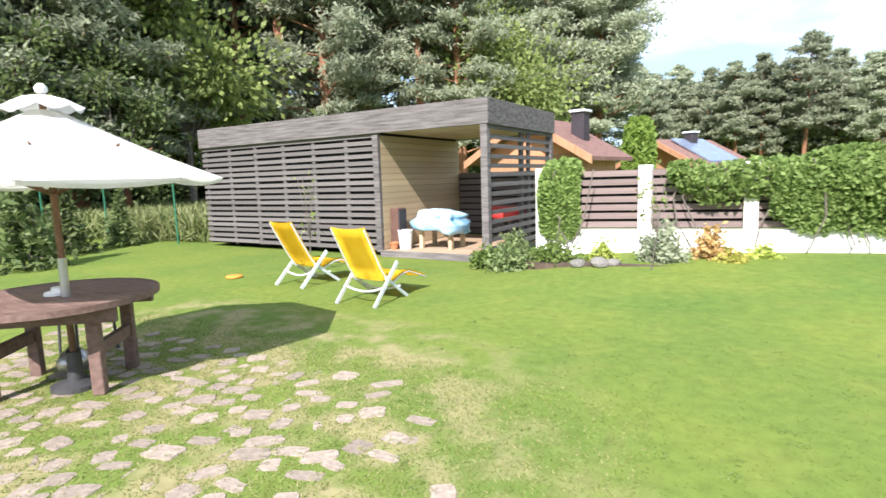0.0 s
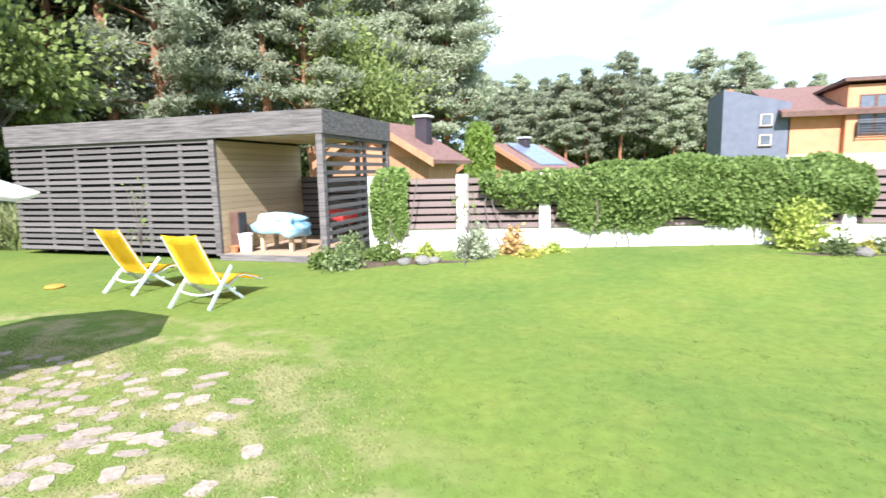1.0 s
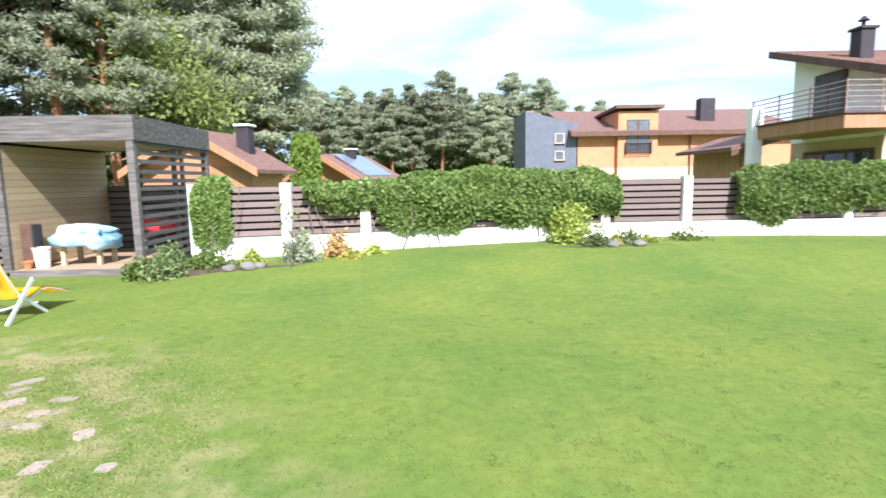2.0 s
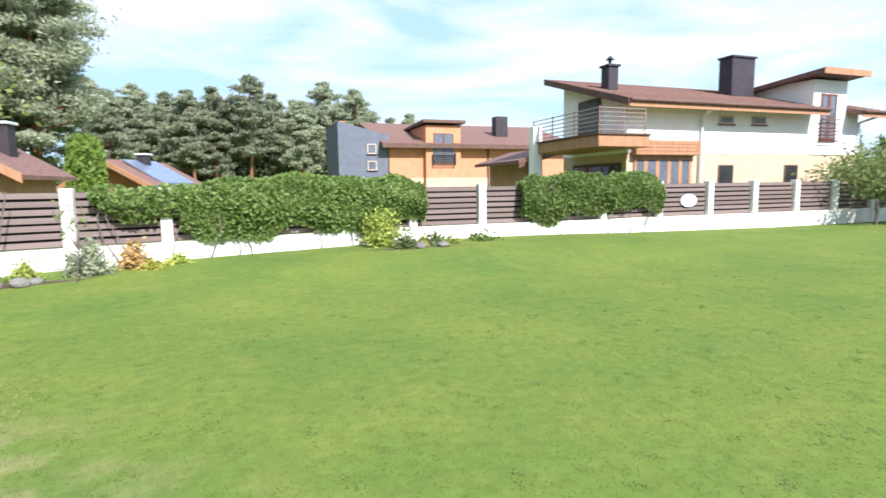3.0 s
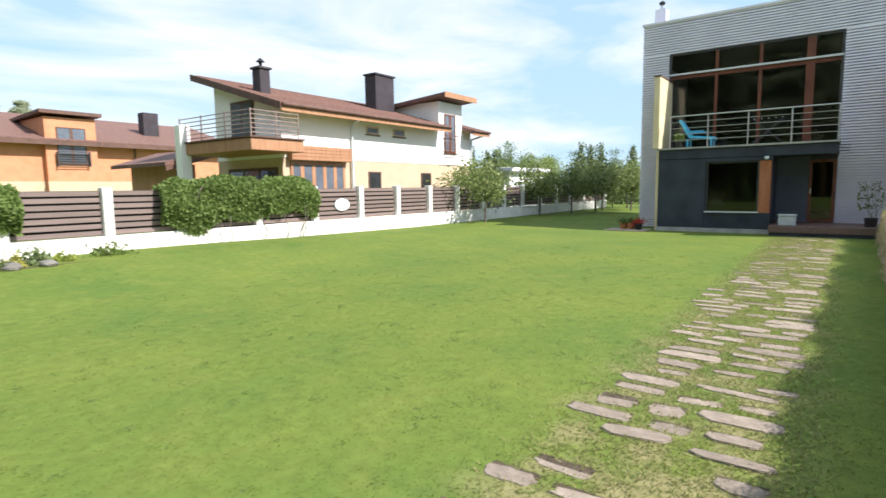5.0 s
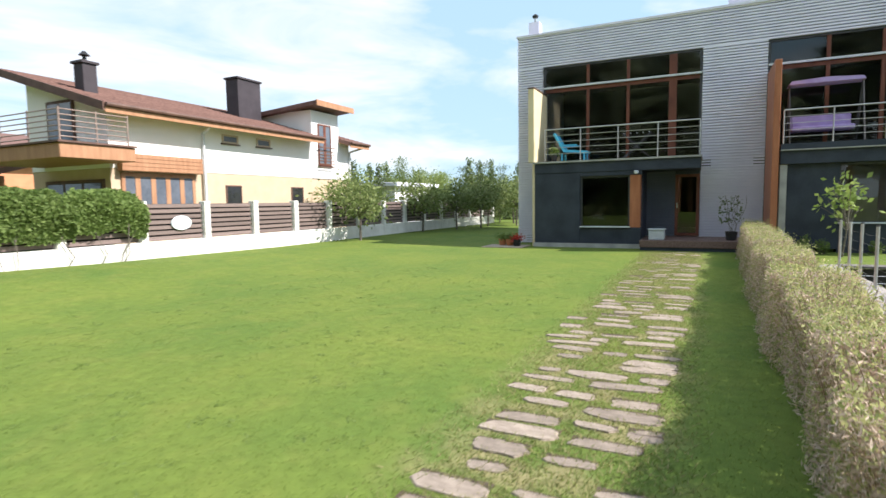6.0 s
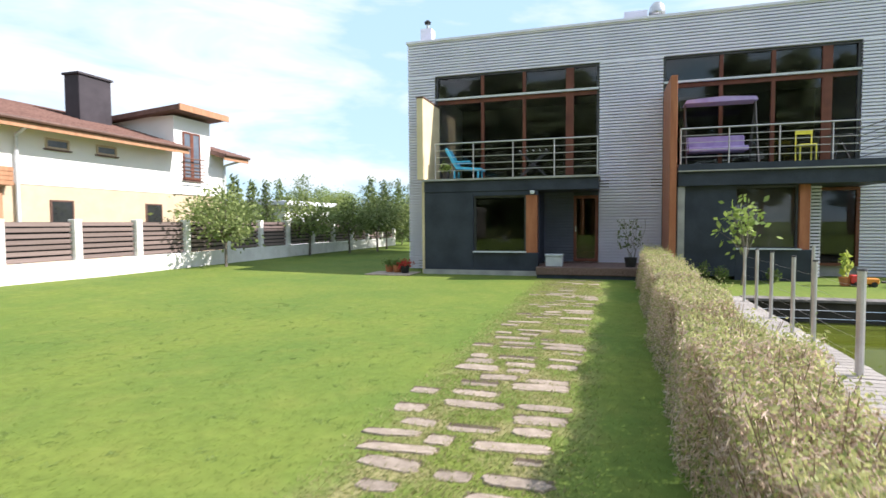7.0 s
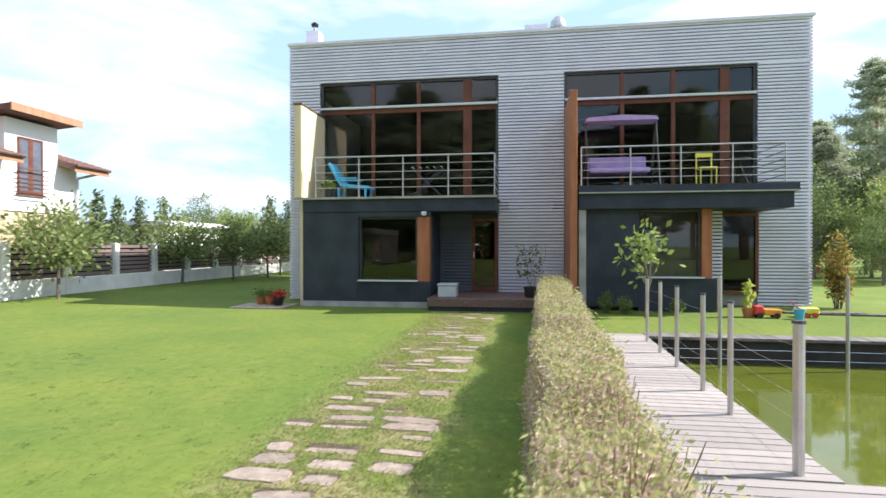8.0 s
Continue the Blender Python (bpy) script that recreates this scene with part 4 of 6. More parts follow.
# ---- trees ----
def pine(name, seed, height, crown_from, radius, n_branch=46, tufts=5, per=20, leaf=0.34, label="tall pine with a reddish trunk and grey-green needles", needles=None):
    """A pine: tapered bent trunk, whorled limbs that rise a little, tufts of needles towards their ends."""
    r = random.Random(seed)
    g = np.random.default_rng(seed)
    t = top(name, (0, 0, 0), label, "tree")
    bm = bmesh.new()
    pts = [Vector((0, 0, -0.1))]
    lean = Vector((r.uniform(-0.03, 0.03), r.uniform(-0.03, 0.03), 1))
    for i in range(1, 9):
        pts.append(pts[-1] + lean * (height / 8) + Vector((r.uniform(-0.12, 0.12), r.uniform(-0.12, 0.12), 0)))
    base = height * 0.014 + 0.05

    def spot(f):
        i = min(7, int(f * 8))
        return pts[i].lerp(pts[i + 1], f * 8 - i)
    for i in range(8):
        rod(pts[i], pts[i + 1], base * (1 - i / 8.6), base * (1 - (i + 1) / 8.6), 8, bm)
    centres = []
    for k in range(n_branch):
        f = crown_from + (0.99 - crown_from) * (k + r.random()) / n_branch
        u = (f - crown_from) / (1 - crown_from)
        reach = radius * (0.35 + 0.65 * math.sin(math.pi * min(1, 0.22 + 0.8 * u) ** 1.1)) * r.uniform(0.55, 1.15) * (1.0 if u < 0.8 else (1.15 - u) * 2.5)
        a = k * 2.4 + r.uniform(-0.5, 0.5)
        p = spot(f)
        d = Vector((math.cos(a), math.sin(a), r.uniform(-0.05, 0.45)))
        tip = p + d * reach
        rod(p, tip, base * 0.22 * (1.2 - u), 0.015, 5, bm)
        for j in range(tufts):
            c = p.lerp(tip, 0.48 + 0.55 * (j + r.random()) / tufts) + Vector((r.gauss(0, 0.25), r.gauss(0, 0.25), r.gauss(0.12, 0.18)))
            s = r.uniform(0.24, 0.42) * (0.6 + reach / radius * 0.5)
            centres.append(np.array(c) + g.normal(size=(per, 3)) * np.array((s * 1.15, s * 1.15, s * 0.42)))
    part("trunk", bm, BARK, t)
    cen = np.concatenate(centres)
    link_mesh("crown", needle_mesh("crown", cen, g.uniform(leaf * 0.6, leaf * 1.3, len(cen)), g, 2.6), needles or PINE, t)
    return t


def broad_tree(name, seed, height, crown_r, crown_z, n=2600, leaf=0.13, material=None, trunk_r=0.05, label="small leafy garden tree", bark=None, squash=0.8):
    """A leafy tree: trunk, limbs that fork, leaves in loose clumps with gaps between them."""
    r = random.Random(seed)
    g = np.random.default_rng(seed)
    t = top(name, (0, 0, 0), label, "tree")
    bm = bmesh.new()
    fork = Vector((r.uniform(-0.1, 0.1), r.uniform(-0.1, 0.1), crown_z * 0.6))
    rod((0, 0, -0.05), fork, trunk_r, trunk_r * 0.7, 8, bm)
    clumps = []
    for k in range(15):
        a = k * 2.4
        u = r.uniform(0.25, 1.0)
        tip = Vector((math.cos(a) * crown_r * u, math.sin(a) * crown_r * u, crown_z + (height - crown_z) * r.uniform(-0.55, 0.95) * math.sqrt(max(0.05, 1.15 - u * u))))
        mid = fork.lerp(tip, 0.5) + Vector((0, 0, 0.12 * height * r.random()))
        limb = rod(fork, mid, trunk_r * 0.45, trunk_r * 0.28, 5)
        part("limb", rod(mid, tip, trunk_r * 0.28, 0.006, 5, limb), bark or DULLBARK, t)
        clumps += [(tip, crown_r * r.uniform(0.2, 0.34)), (mid.lerp(tip, 0.5), crown_r * r.uniform(0.16, 0.28))]
    part("trunk", bm, bark or DULLBARK, t)
    per = n // len(clumps)
    cen = np.concatenate([np.array(c) + g.normal(size=(per, 3)) * np.array((s, s, s * squash)) for c, s in clumps])
    leaves("crown", cen, g.uniform(leaf * 0.6, leaf * 1.3, len(cen)), material or BROAD, t, seed, 1.4)
    return t


def conifer(name, seed, height, radius, n=3000, leaf=0.2, material=None, label="young dark green spruce"):
    """A cone of drooping tiers."""
    r = random.Random(seed)
    g = np.random.default_rng(seed)
    t = top(name, (0, 0, 0), label, "tree")
    bm = rod((0, 0, -0.05), (0, 0, height * 0.97), height * 0.014 + 0.02, 0.01, 7)
    cen = []
    k, z = 0, height * 0.1
    while z < height * 0.98:
        u = z / height
        for j in range(6):
            a = j * 1.05 + k * 0.5 + r.uniform(-0.2, 0.2)
            reach = radius * (1 - u) * r.uniform(0.75, 1.15) + 0.05
            tip = Vector((math.cos(a) * reach, math.sin(a) * reach, z - reach * 0.18))
            rod((0, 0, z), tip, 0.02, 0.006, 4, bm)
            m = max(4, int(26 * reach / radius))
            f = g.uniform(0.25, 1.0, (m, 1))
            cen.append(np.array((0, 0, z)) * (1 - f) + np.array(tip) * f + g.normal(size=(m, 3)) * 0.07 * radius)
        z += height / 22
        k += 1
    part("trunk", bm, DULLBARK, t)
    cen = np.concatenate(cen)
    leaves("crown", cen, g.uniform(leaf * 0.6, leaf * 1.3, len(cen)), material or PINE, t, seed, 2.0)
    return t


def drop_at(proto, x, y, turn=0.0, size=1.0, z=0.0, first=[]):
    """A copy of a tree at a place; the first use moves the tree itself."""
    if proto.name not in first:
        first.append(proto.name)
        proto.matrix_basis = pose(x, y, z, 0, 0, turn) @ Matrix.Diagonal((size, size, size, 1))
        return proto
    c = copy_thing(proto, pose(x, y, z, 0, 0, turn))
    c.scale = (size, size, size)
    return c


def build_woods():
    near = [pine("pine", 11 + i, 18 + i, (0.22, 0.42, 0.16, 0.5)[i], (3.4, 3.0, 3.8, 3.1)[i], 78, 6, 76, 0.12) for i in range(4)]
    far = [pine("pine", 31 + i, 17 + i * 1.5, (0.3, 0.22, 0.36)[i], (3.6, 3.2, 3.9)[i], 60, 5, 44, 0.21) for i in range(3)]
    mixed = [broad_tree("leafy_tree", 51 + i, 9 + i * 2, 2.8, 4.5, 6000, 0.2, (EDGELEAF, LEAFDARK)[i], 0.16, "broad-leaved tree at the edge of the wood") for i in range(2)]
    r = random.Random(5)
    eye = Vector((-2.1, 7.8))
    group = "pines of the wood"
    # the tall near stand, behind and beside the shed
    yaw = 15.0
    while yaw < 92:
        for ring in range(3):
            a = radians(yaw + r.uniform(-1.6, 1.6) + ring * 1.5)
            d = (33, 39, 47)[ring] + r.uniform(-2, 2) + (2 if yaw < 25 else 0)
            if ring == 0 and yaw > 60:
                d -= 6
            if yaw < 27:
                d += 17
            t = drop_at(near[r.randrange(4) if yaw > 27 else r.choice((0, 2))], eye.x - math.sin(a) * d, eye.y + math.cos(a) * d, r.uniform(0, 360), r.uniform(0.85, 1.15) * (1.35 if yaw < 27 else 1.0))
            tagged(t, group=group)
        yaw += 4.6
    # leafy trees in the edge
    for yaw, d, s, kind in ((62, 25, 0.75, 1), (56, 28, 1.25, 0), (71, 24, 0.8, 1), (24, 34, 1.25, 0), (80, 22, 0.8, 1), (27, 36, 1.1, 0)):
        a = radians(yaw)
        drop_at(mixed[kind], eye.x - math.sin(a) * d, eye.y + math.cos(a) * d, r.uniform(0, 360), s)
    # the far stand
    yaw = 11
    while yaw > -18:
        for ring in range(3):
            a = radians(yaw + r.uniform(-1, 1))
            d = (76, 86, 98)[ring] + r.uniform(-4, 4)
            t = drop_at(far[r.randrange(3)], -1.0 - math.sin(a) * d, 5.8 + math.cos(a) * d, r.uniform(0, 360), r.uniform(0.66, 0.8) * (1.0 if yaw > -13 else 0.78))
            tagged(t, group="pines of the far wood")
        yaw -= 1.25
    # behind the garden, seen in the panes
    for k in range(15):
        t = drop_at(near[k % 4], -31 - r.uniform(0, 9), -30 + k * 3.1 + r.uniform(-1, 1), r.uniform(0, 360), r.uniform(0.8, 1.1))
        tagged(t, group=group)
    # beyond the grey house
    for (x, y, s) in ((44, -8, 0.5), (48, -13, 0.6), (41, -12, 0.5), (52, -9, 0.6), (46, -18, 0.7), (38, -11, 0.42), (36, -13.5, 0.42), (56, -16, 0.7), (50, -21, 0.7)):
        drop_at(near[r.randrange(4)], x, y, r.uniform(0, 360), s)
    # understorey that closes the wood
    g = np.random.default_rng(8)
    w = top("undergrowth", (-20, 40, 0), "dark undergrowth along the foot of the wood", "undergrowth", kind="stuff")
    cen = []
    for k in range(1500):
        a = radians(g.uniform(13, 95))
        d = g.uniform(50 if a < radians(29) else 34, 56)
        hgt = g.uniform(0.3, 3.5)
        cen.append(np.array((eye.x - math.sin(a) * d, eye.y + math.cos(a) * d, hgt)) + g.normal(size=(14, 3)) * 0.7)
    for k in range(900):
        a = radians(g.uniform(-18, 11))
        d = g.uniform(74, 92)
        cen.append(np.array((-1 - math.sin(a) * d, 6 + math.cos(a) * d, g.uniform(0.3, 5))) + g.normal(size=(10, 3)) * 1.1)
    cen = np.concatenate(cen)
    leaves("leaves", cen, g.uniform(0.35, 0.8, len(cen)), LEAFDARK, w, 9, 1.3)
    # garden trees along the fence and behind it
    apple = broad_tree("apple_tree", 71, 3.0, 1.4, 2.0, 1700, 0.13, APPLE, 0.06, "small apple tree with light green leaves beside the fence")
    for x, y, s in ((18.9, 17.7, 0.85), (21.2, 19.9, 0.95), (25.0, 18.2, 0.95), (27.3, 17.4, 0.9), (29.2, 16.8, 0.95), (31.3, 17.2, 0.95), (33.0, 16.0, 1.0), (35.5, 17.0, 1.0)):
        tagged(drop_at(apple, x, y, x * 50, s), group="small trees along the fence")
    dark = conifer("spruce", 81, 6.5, 2.2, leaf=0.2, material=LEAFDARK)
    for x, y, s in ((27.5, 24, 0.62), (36, 27, 0.7), (47, 24, 0.8), (58, 27, 0.95), (62, 20, 0.9), (49, 17, 0.75), (66, 14, 0.9), (26.5, 22.2, 0.56), (29.5, 23.5, 0.6), (43, 19, 0.72), (40, 22, 0.75), (54, 21, 0.85), (37.5, 15.5, 0.5)):
        drop_at(dark, x, y, x * 31, s)
    for x, y, s in ((44, 24, 0.4), (46, 28, 0.44), (50, 30, 0.5), (54, 34, 0.56), (40, 26, 0.36), (58, 33, 0.56), (48, 33, 0.5), (41, 29, 0.4), (52, 26, 0.48), (62, 40, 0.65), (37, 18.5, 0.3), (45, 21, 0.4)):
        drop_at(mixed[r.randrange(2)], x, y, x * 17, s)
    for x, y, s in ((34, -8.4, 0.5), (32, -10.2, 0.5), (37, -9.6, 0.5), (36, -12.0, 0.55), (30, -9.0, 0.3), (40, -14, 0.6), (33, -12.6, 0.45), (43, -11, 0.6)):
        drop_at(mixed[r.randrange(2)], x, y, x * 17, s)
    young = conifer("young_pine", 85, 2.6, 1.0, leaf=0.13, material=LEAFDARK, label="young pine on the lawn")
    for x, y, s in ((-15.0, 12.6, 0.8), (-16.8, 14.2, 0.7), (-17.5, 11.4, 1.05), (-17.3, 15.8, 0.55)):
        drop_at(young, x, y, x * 40, s)
    # clipped column of thuja behind the fence
    th = top("thuja", (0, 0, 0), "bright green columnar thuja", "shrub")
    g = np.random.default_rng(3)
    n = 5600
    ang, zz = g.uniform(0, 6.28, n), g.uniform(0.1, 5.9, n)
    rad = 1.1 * np.sqrt(np.clip(1 - (zz / 6.1) ** 7, 0.05, 1)) * g.uniform(0.75, 1.05, n)
    leaves("foliage", np.stack([np.cos(ang) * rad, np.sin(ang) * rad, zz], 1), g.uniform(0.15, 0.34, n), LIMEDARK, th, 3, 2.0, up=0.6)
    part("stem", rod((0, 0, 0), (0, 0, 5.5), 0.12, 0.03), DULLBARK, th)
    th.location = (-8.75, 40.5, 0)
    th.scale = (0.8, 0.8, 0.78)


LEAFDARK = leaf_mat("dark_leaves", (0.1, 0.145, 0.05), (0.18, 0.235, 0.085), 0.45)
EDGELEAF = leaf_mat("edge_leaves", (0.17, 0.23, 0.06), (0.32, 0.38, 0.13), 0.45)
APPLE = leaf_mat("apple_leaves", (0.12, 0.17, 0.05), (0.29, 0.34, 0.13), 0.4)
LIMEDARK = leaf_mat("thuja_leaves", (0.17, 0.28, 0.045), (0.29, 0.4, 0.085), 0.4)
build_woods()


def build_garage():
    g = top("white_garage", (33, 25.5, 0), "low white flat-roofed garage behind the fence", "garage")
    part("wall", box(30.5, 35.5, 23.0, 28.0, 0, 2.6), WHITEWALL, g)
    part("roof", box(30.1, 35.9, 22.6, 28.4, 2.605, 2.85, 0.02), SHEET, g)
    panel_window(g, 34.0, 35.0, 22.99, 1.0, 1.9, frame=WHITEMETAL)
    part("gate", box(31.0, 33.4, 22.96, 22.995, 0.05, 2.05), SHEET, g)


build_garage()


# ---- climbers and borders ----
def climber(x0, x1, z0, z1, n, seed, label, bulge=0.32, yoff=0.0):
    c = top("climbing_vine", ((x0 + x1) / 2, fence_y((x0 + x1) / 2) - 0.15, 0), label, "vine")
    g = np.random.default_rng(seed)
    x = g.uniform(x0, x1, n)
    u = (x - x0) / (x1 - x0)
    wob = 0.16 * np.sin(x * 2.3 + seed) + 0.1 * np.sin(x * 5.1 + 1) + g.normal(0, 0.05, n)
    edge = np.clip(np.minimum(u, 1 - u) * 7, 0.25, 1) ** 0.6
    mid = (z0 + z1) / 2
    lo, hi = mid + (z0 - mid) * (0.7 + 0.3 * edge) + wob * 0.8, mid + (z1 - mid) * (0.4 + 0.6 * edge) + wob * 0.3
    v = g.uniform(0, 1, n)
    z = lo + (hi - lo) * v
    lump = 0.5 + 0.5 * np.sin(x * 3.1 + z * 2.2 + seed) * np.cos(z * 4 - x * 1.3)
    fy = np.where(x > 2.98, 18.75, 18.75 + (x - 2.98) * 0.232)
    y = fy - 0.16 - bulge * g.uniform(0.2, 1, n) * (0.35 + 0.75 * lump) * np.sin(np.clip(v, 0.05, 0.97) * 3.1) - yoff
    over = v > 0.9
    y[over] += g.uniform(0, 0.3, over.sum())
    leaves("foliage", np.stack([x, y, np.maximum(z, 0.05)], 1), g.uniform(0.05, 0.11, n), VINE, c, seed, 1.2, up=0.35)
    r = random.Random(seed)
    for k in range(max(3, int((x1 - x0) * 1.5))):
        bm = bmesh.new()
        xx = r.uniform(x0 + 0.2, x1 - 0.2)
        p = Vector((xx, fence_y(xx) - 0.17, 0.0))
        for i in range(4):
            q = p + Vector((r.uniform(-0.3, 0.3), r.uniform(-0.03, 0.0), (z1 - 0.2) / 4))
            rod(p, q, 0.014, 0.01, 5, bm)
            p = q
        part("stem", bm, DULLBARK, c)


climber(-2.1, 3.25, 0.72, 1.9, 25000, 1, "dense bright green climbing vine hanging over the fence", 0.36)
climber(-3.5, -1.6, 1.2, 1.75, 2000, 4, "thin shoots of climbing vine along the fence top", 0.25)
climber(5.95, 8.9, 0.76, 1.92, 14000, 2, "dense green climbing vine covering the fence boards", 0.3)
climber(8.75, 10.65, 0.92, 1.92, 8000, 5, "green climbing vine covering the fence boards", 0.26)
climber(-5.5, -4.85, 0.6, 1.85, 4200, 3, "green climbing vine between shed and fence", 0.14)


def shrub(name, x, y, w, h, n, leaf, material, seed, label, spiky=0.0, category="shrub"):
    h += ground_z(x, y)
    s = top(name, (x, y, 0), label, category)
    g = np.random.default_rng(seed)
    r = random.Random(seed)
    bm = bmesh.new()
    cen = []
    k = 14
    for i in range(k):
        a = i * 2.4
        u = math.sqrt((i + 0.5) / k)
        tip = Vector((x + math.cos(a) * w * 0.5 * u, y + math.sin(a) * w * 0.42 * u, h * (1.05 - 0.55 * u * u) * r.uniform(0.8, 1.1)))
        foot = Vector((x + math.cos(a) * w * 0.1, y + math.sin(a) * w * 0.1, 0))
        rod(foot, tip, 0.012, 0.004, 4, bm)
        m = n // k
        f = g.uniform(0.25, 1.05, (m, 1))
        sp = w * 0.11 * (1 - spiky)
        cen.append(np.array(foot) * (1 - f) + np.array(tip) * f + g.normal(size=(m, 3)) * np.array((sp, sp, sp)))
    part("stems", bm, DULLBARK, s)
    cen = np.concatenate(cen)
    cen[:, 2] = np.maximum(cen[:, 2], 0.03)
    leaves("foliage", cen, g.uniform(leaf * 0.6, leaf * 1.3, len(cen)), material, s, seed, 1.5)
    return s


def build_borders():
    bed = bmesh.new()
    prism([(-6.4, 15.9), (-5.2, 15.7), (-3.5, 16.1), (-1.9, 16.9), (-1.9, 17.45), (-6.0, 16.5)], "z", -0.1, 0.2, bed)
    setting("flower_bed", bed, SOIL, "narrow bed of dark soil before the fence", "flower bed")
    bed = bmesh.new()
    prism([(1.2, 17.6), (2.0, 17.2), (4.2, 17.4), (5.6, 18.2), (5.6, 18.5), (1.2, 18.2)], "z", 0.0, 0.28, bed)
    setting("flower_bed", bed, SOIL, "narrow bed of dark soil before the fence", "flower bed")
    rows = [
        ("leafy_shrub", -6.2, 16.0, 0.6, 0.3, BROAD, "low green shrub with pale flowers by the shed"),
        ("leafy_shrub", -5.7, 15.8, 0.7, 0.28, SAGE, "low sage-green shrub by the shed"),
        ("leafy_shrub", -6.1, 16.9, 0.5, 0.5, SAGE, "bushy grey-green shrub by the shed slats"),
        ("leafy_shrub", -5.1, 16.1, 0.7, 0.3, BROAD, "low green border shrub"),
        ("hosta", -4.35, 16.35, 0.45, 0.2, LIME, "pale-edged low hosta clump"),
        ("dwarf_pine", -3.5, 16.5, 0.7, 0.5, PINE, "dark green dwarf pine in the border"),
        ("barberry", -2.85, 16.85, 0.45, 0.4, RUST, "rusty orange barberry bush"),
        ("goldenrod", -2.55, 16.7, 0.5, 0.12, GOLD, "low yellow flowering clump"),
        ("goldenrod", -2.15, 17.05, 0.45, 0.15, LIME, "low yellow-green flowering clump"),
        ("spirea", 1.95, 17.85, 0.8, 0.85, LIME, "tall yellow-green spirea bush before the fence"),
        ("leafy_shrub", 2.4, 17.4, 0.6, 0.25, SAGE, "low pale green shrub"),
        ("goldenrod", 2.8, 17.5, 0.4, 0.18, GOLD, "low yellow flowering clump"),
        ("lavender", 3.15, 17.65, 0.5, 0.22, SAGE, "low grey lavender cushion"),
        ("goldenrod", 3.7, 17.8, 0.55, 0.12, LIME, "low yellow-green ground cover"),
        ("leafy_shrub", 4.6, 18.1, 0.9, 0.1, BROAD, "low green ground cover"),
    ]
    for i, (nm, x, y, w, h, m, lab) in enumerate(rows):
        shrub(nm, x, y, w, h, int(1100 + 1500 * w * h), 0.05 + 0.015 * w, m, 100 + i, lab, 0.3 if nm in ("goldenrod", "dwarf_pine") else 0.0)
    for i, (x, y, s) in enumerate(((-4.3, 15.95, 0.15), (-4.1, 16.05, 0.12), (2.7, 17.3, 0.15), (3.25, 17.3, 0.13), (-4.6, 15.9, 0.12))):
        bm = bmesh.new()
        bmesh.ops.create_icosphere(bm, subdivisions=2, radius=s)
        for v in bm.verts:
            v.co += v.co.normalized() * noise.noise(v.co * 6 + Vector((i, 0, 0))) * s * 0.4
            v.co.z *= 0.6
        bm.transform(pose(x, y, s * 0.35 + ground_z(x, y)))
        tagged(part("border_stone", bm, BEDSTONE), "pale rounded border stone", "stone", "border stones")
    # thin young trees with stakes near the shed
    sap = broad_tree("sapling", 77, 1.7, 0.25, 1.0, 40, 0.07, EDGELEAF, 0.012, "thin young fruit tree on the lawn before the shed", squash=1.5)
    drop_at(sap, -8.9, 14.5, 0)
    sap2 = broad_tree("sapling", 78, 1.5, 0.28, 1.0, 60, 0.06, EDGELEAF, 0.012, "thin young tree before the fence", squash=1.5)
    drop_at(sap2, -3.55, 15.9, 30, 0.95, 0.13)
    # rough meadow beyond the lawn
    g = np.random.default_rng(21)
    m = top("meadow_grass", (-22, 19, 0), "tall rough grass and pale weeds beyond the lawn", "grass", kind="stuff")
    n = 50000
    x = g.uniform(-34, -15.2, n)
    y = g.uniform(14.5, 27, n)
    keep = (y > 14.0 + (x + 34) * 0.16)
    cen = np.stack([x, y, g.uniform(0.1, 0.75, n)], 1)[keep]
    leaves("blades", cen, g.uniform(0.05, 0.1, len(cen)), MEADOW, m, 22, 7.0, up=0.7)
    for i, (x, y) in enumerate(((-16.0, 16.6), (-18.4, 16.0), (-20.8, 15.4))):
        p = top("fence_post", (x, y, 0), "thin green wire-fence post", "post", "wire fence posts")
        part("shaft", tube([(x, y, -0.05), (x, y, 1.75)], 0.025), GREENPAINT, p)
        part("cap", revolve([(0.03, 0), (0.03, 0.03), (0.01, 0.05)], (x, y, 1.75), 8), BLACKPLASTIC, p)


MEADOW = leaf_mat("meadow", (0.14, 0.19, 0.05), (0.34, 0.36, 0.17), 0.4)
GREENPAINT = mat("green_paint", (0.02, 0.12, 0.07), (0.04, 0.18, 0.1), 0.5, 5, 60, 0.05)
build_borders()


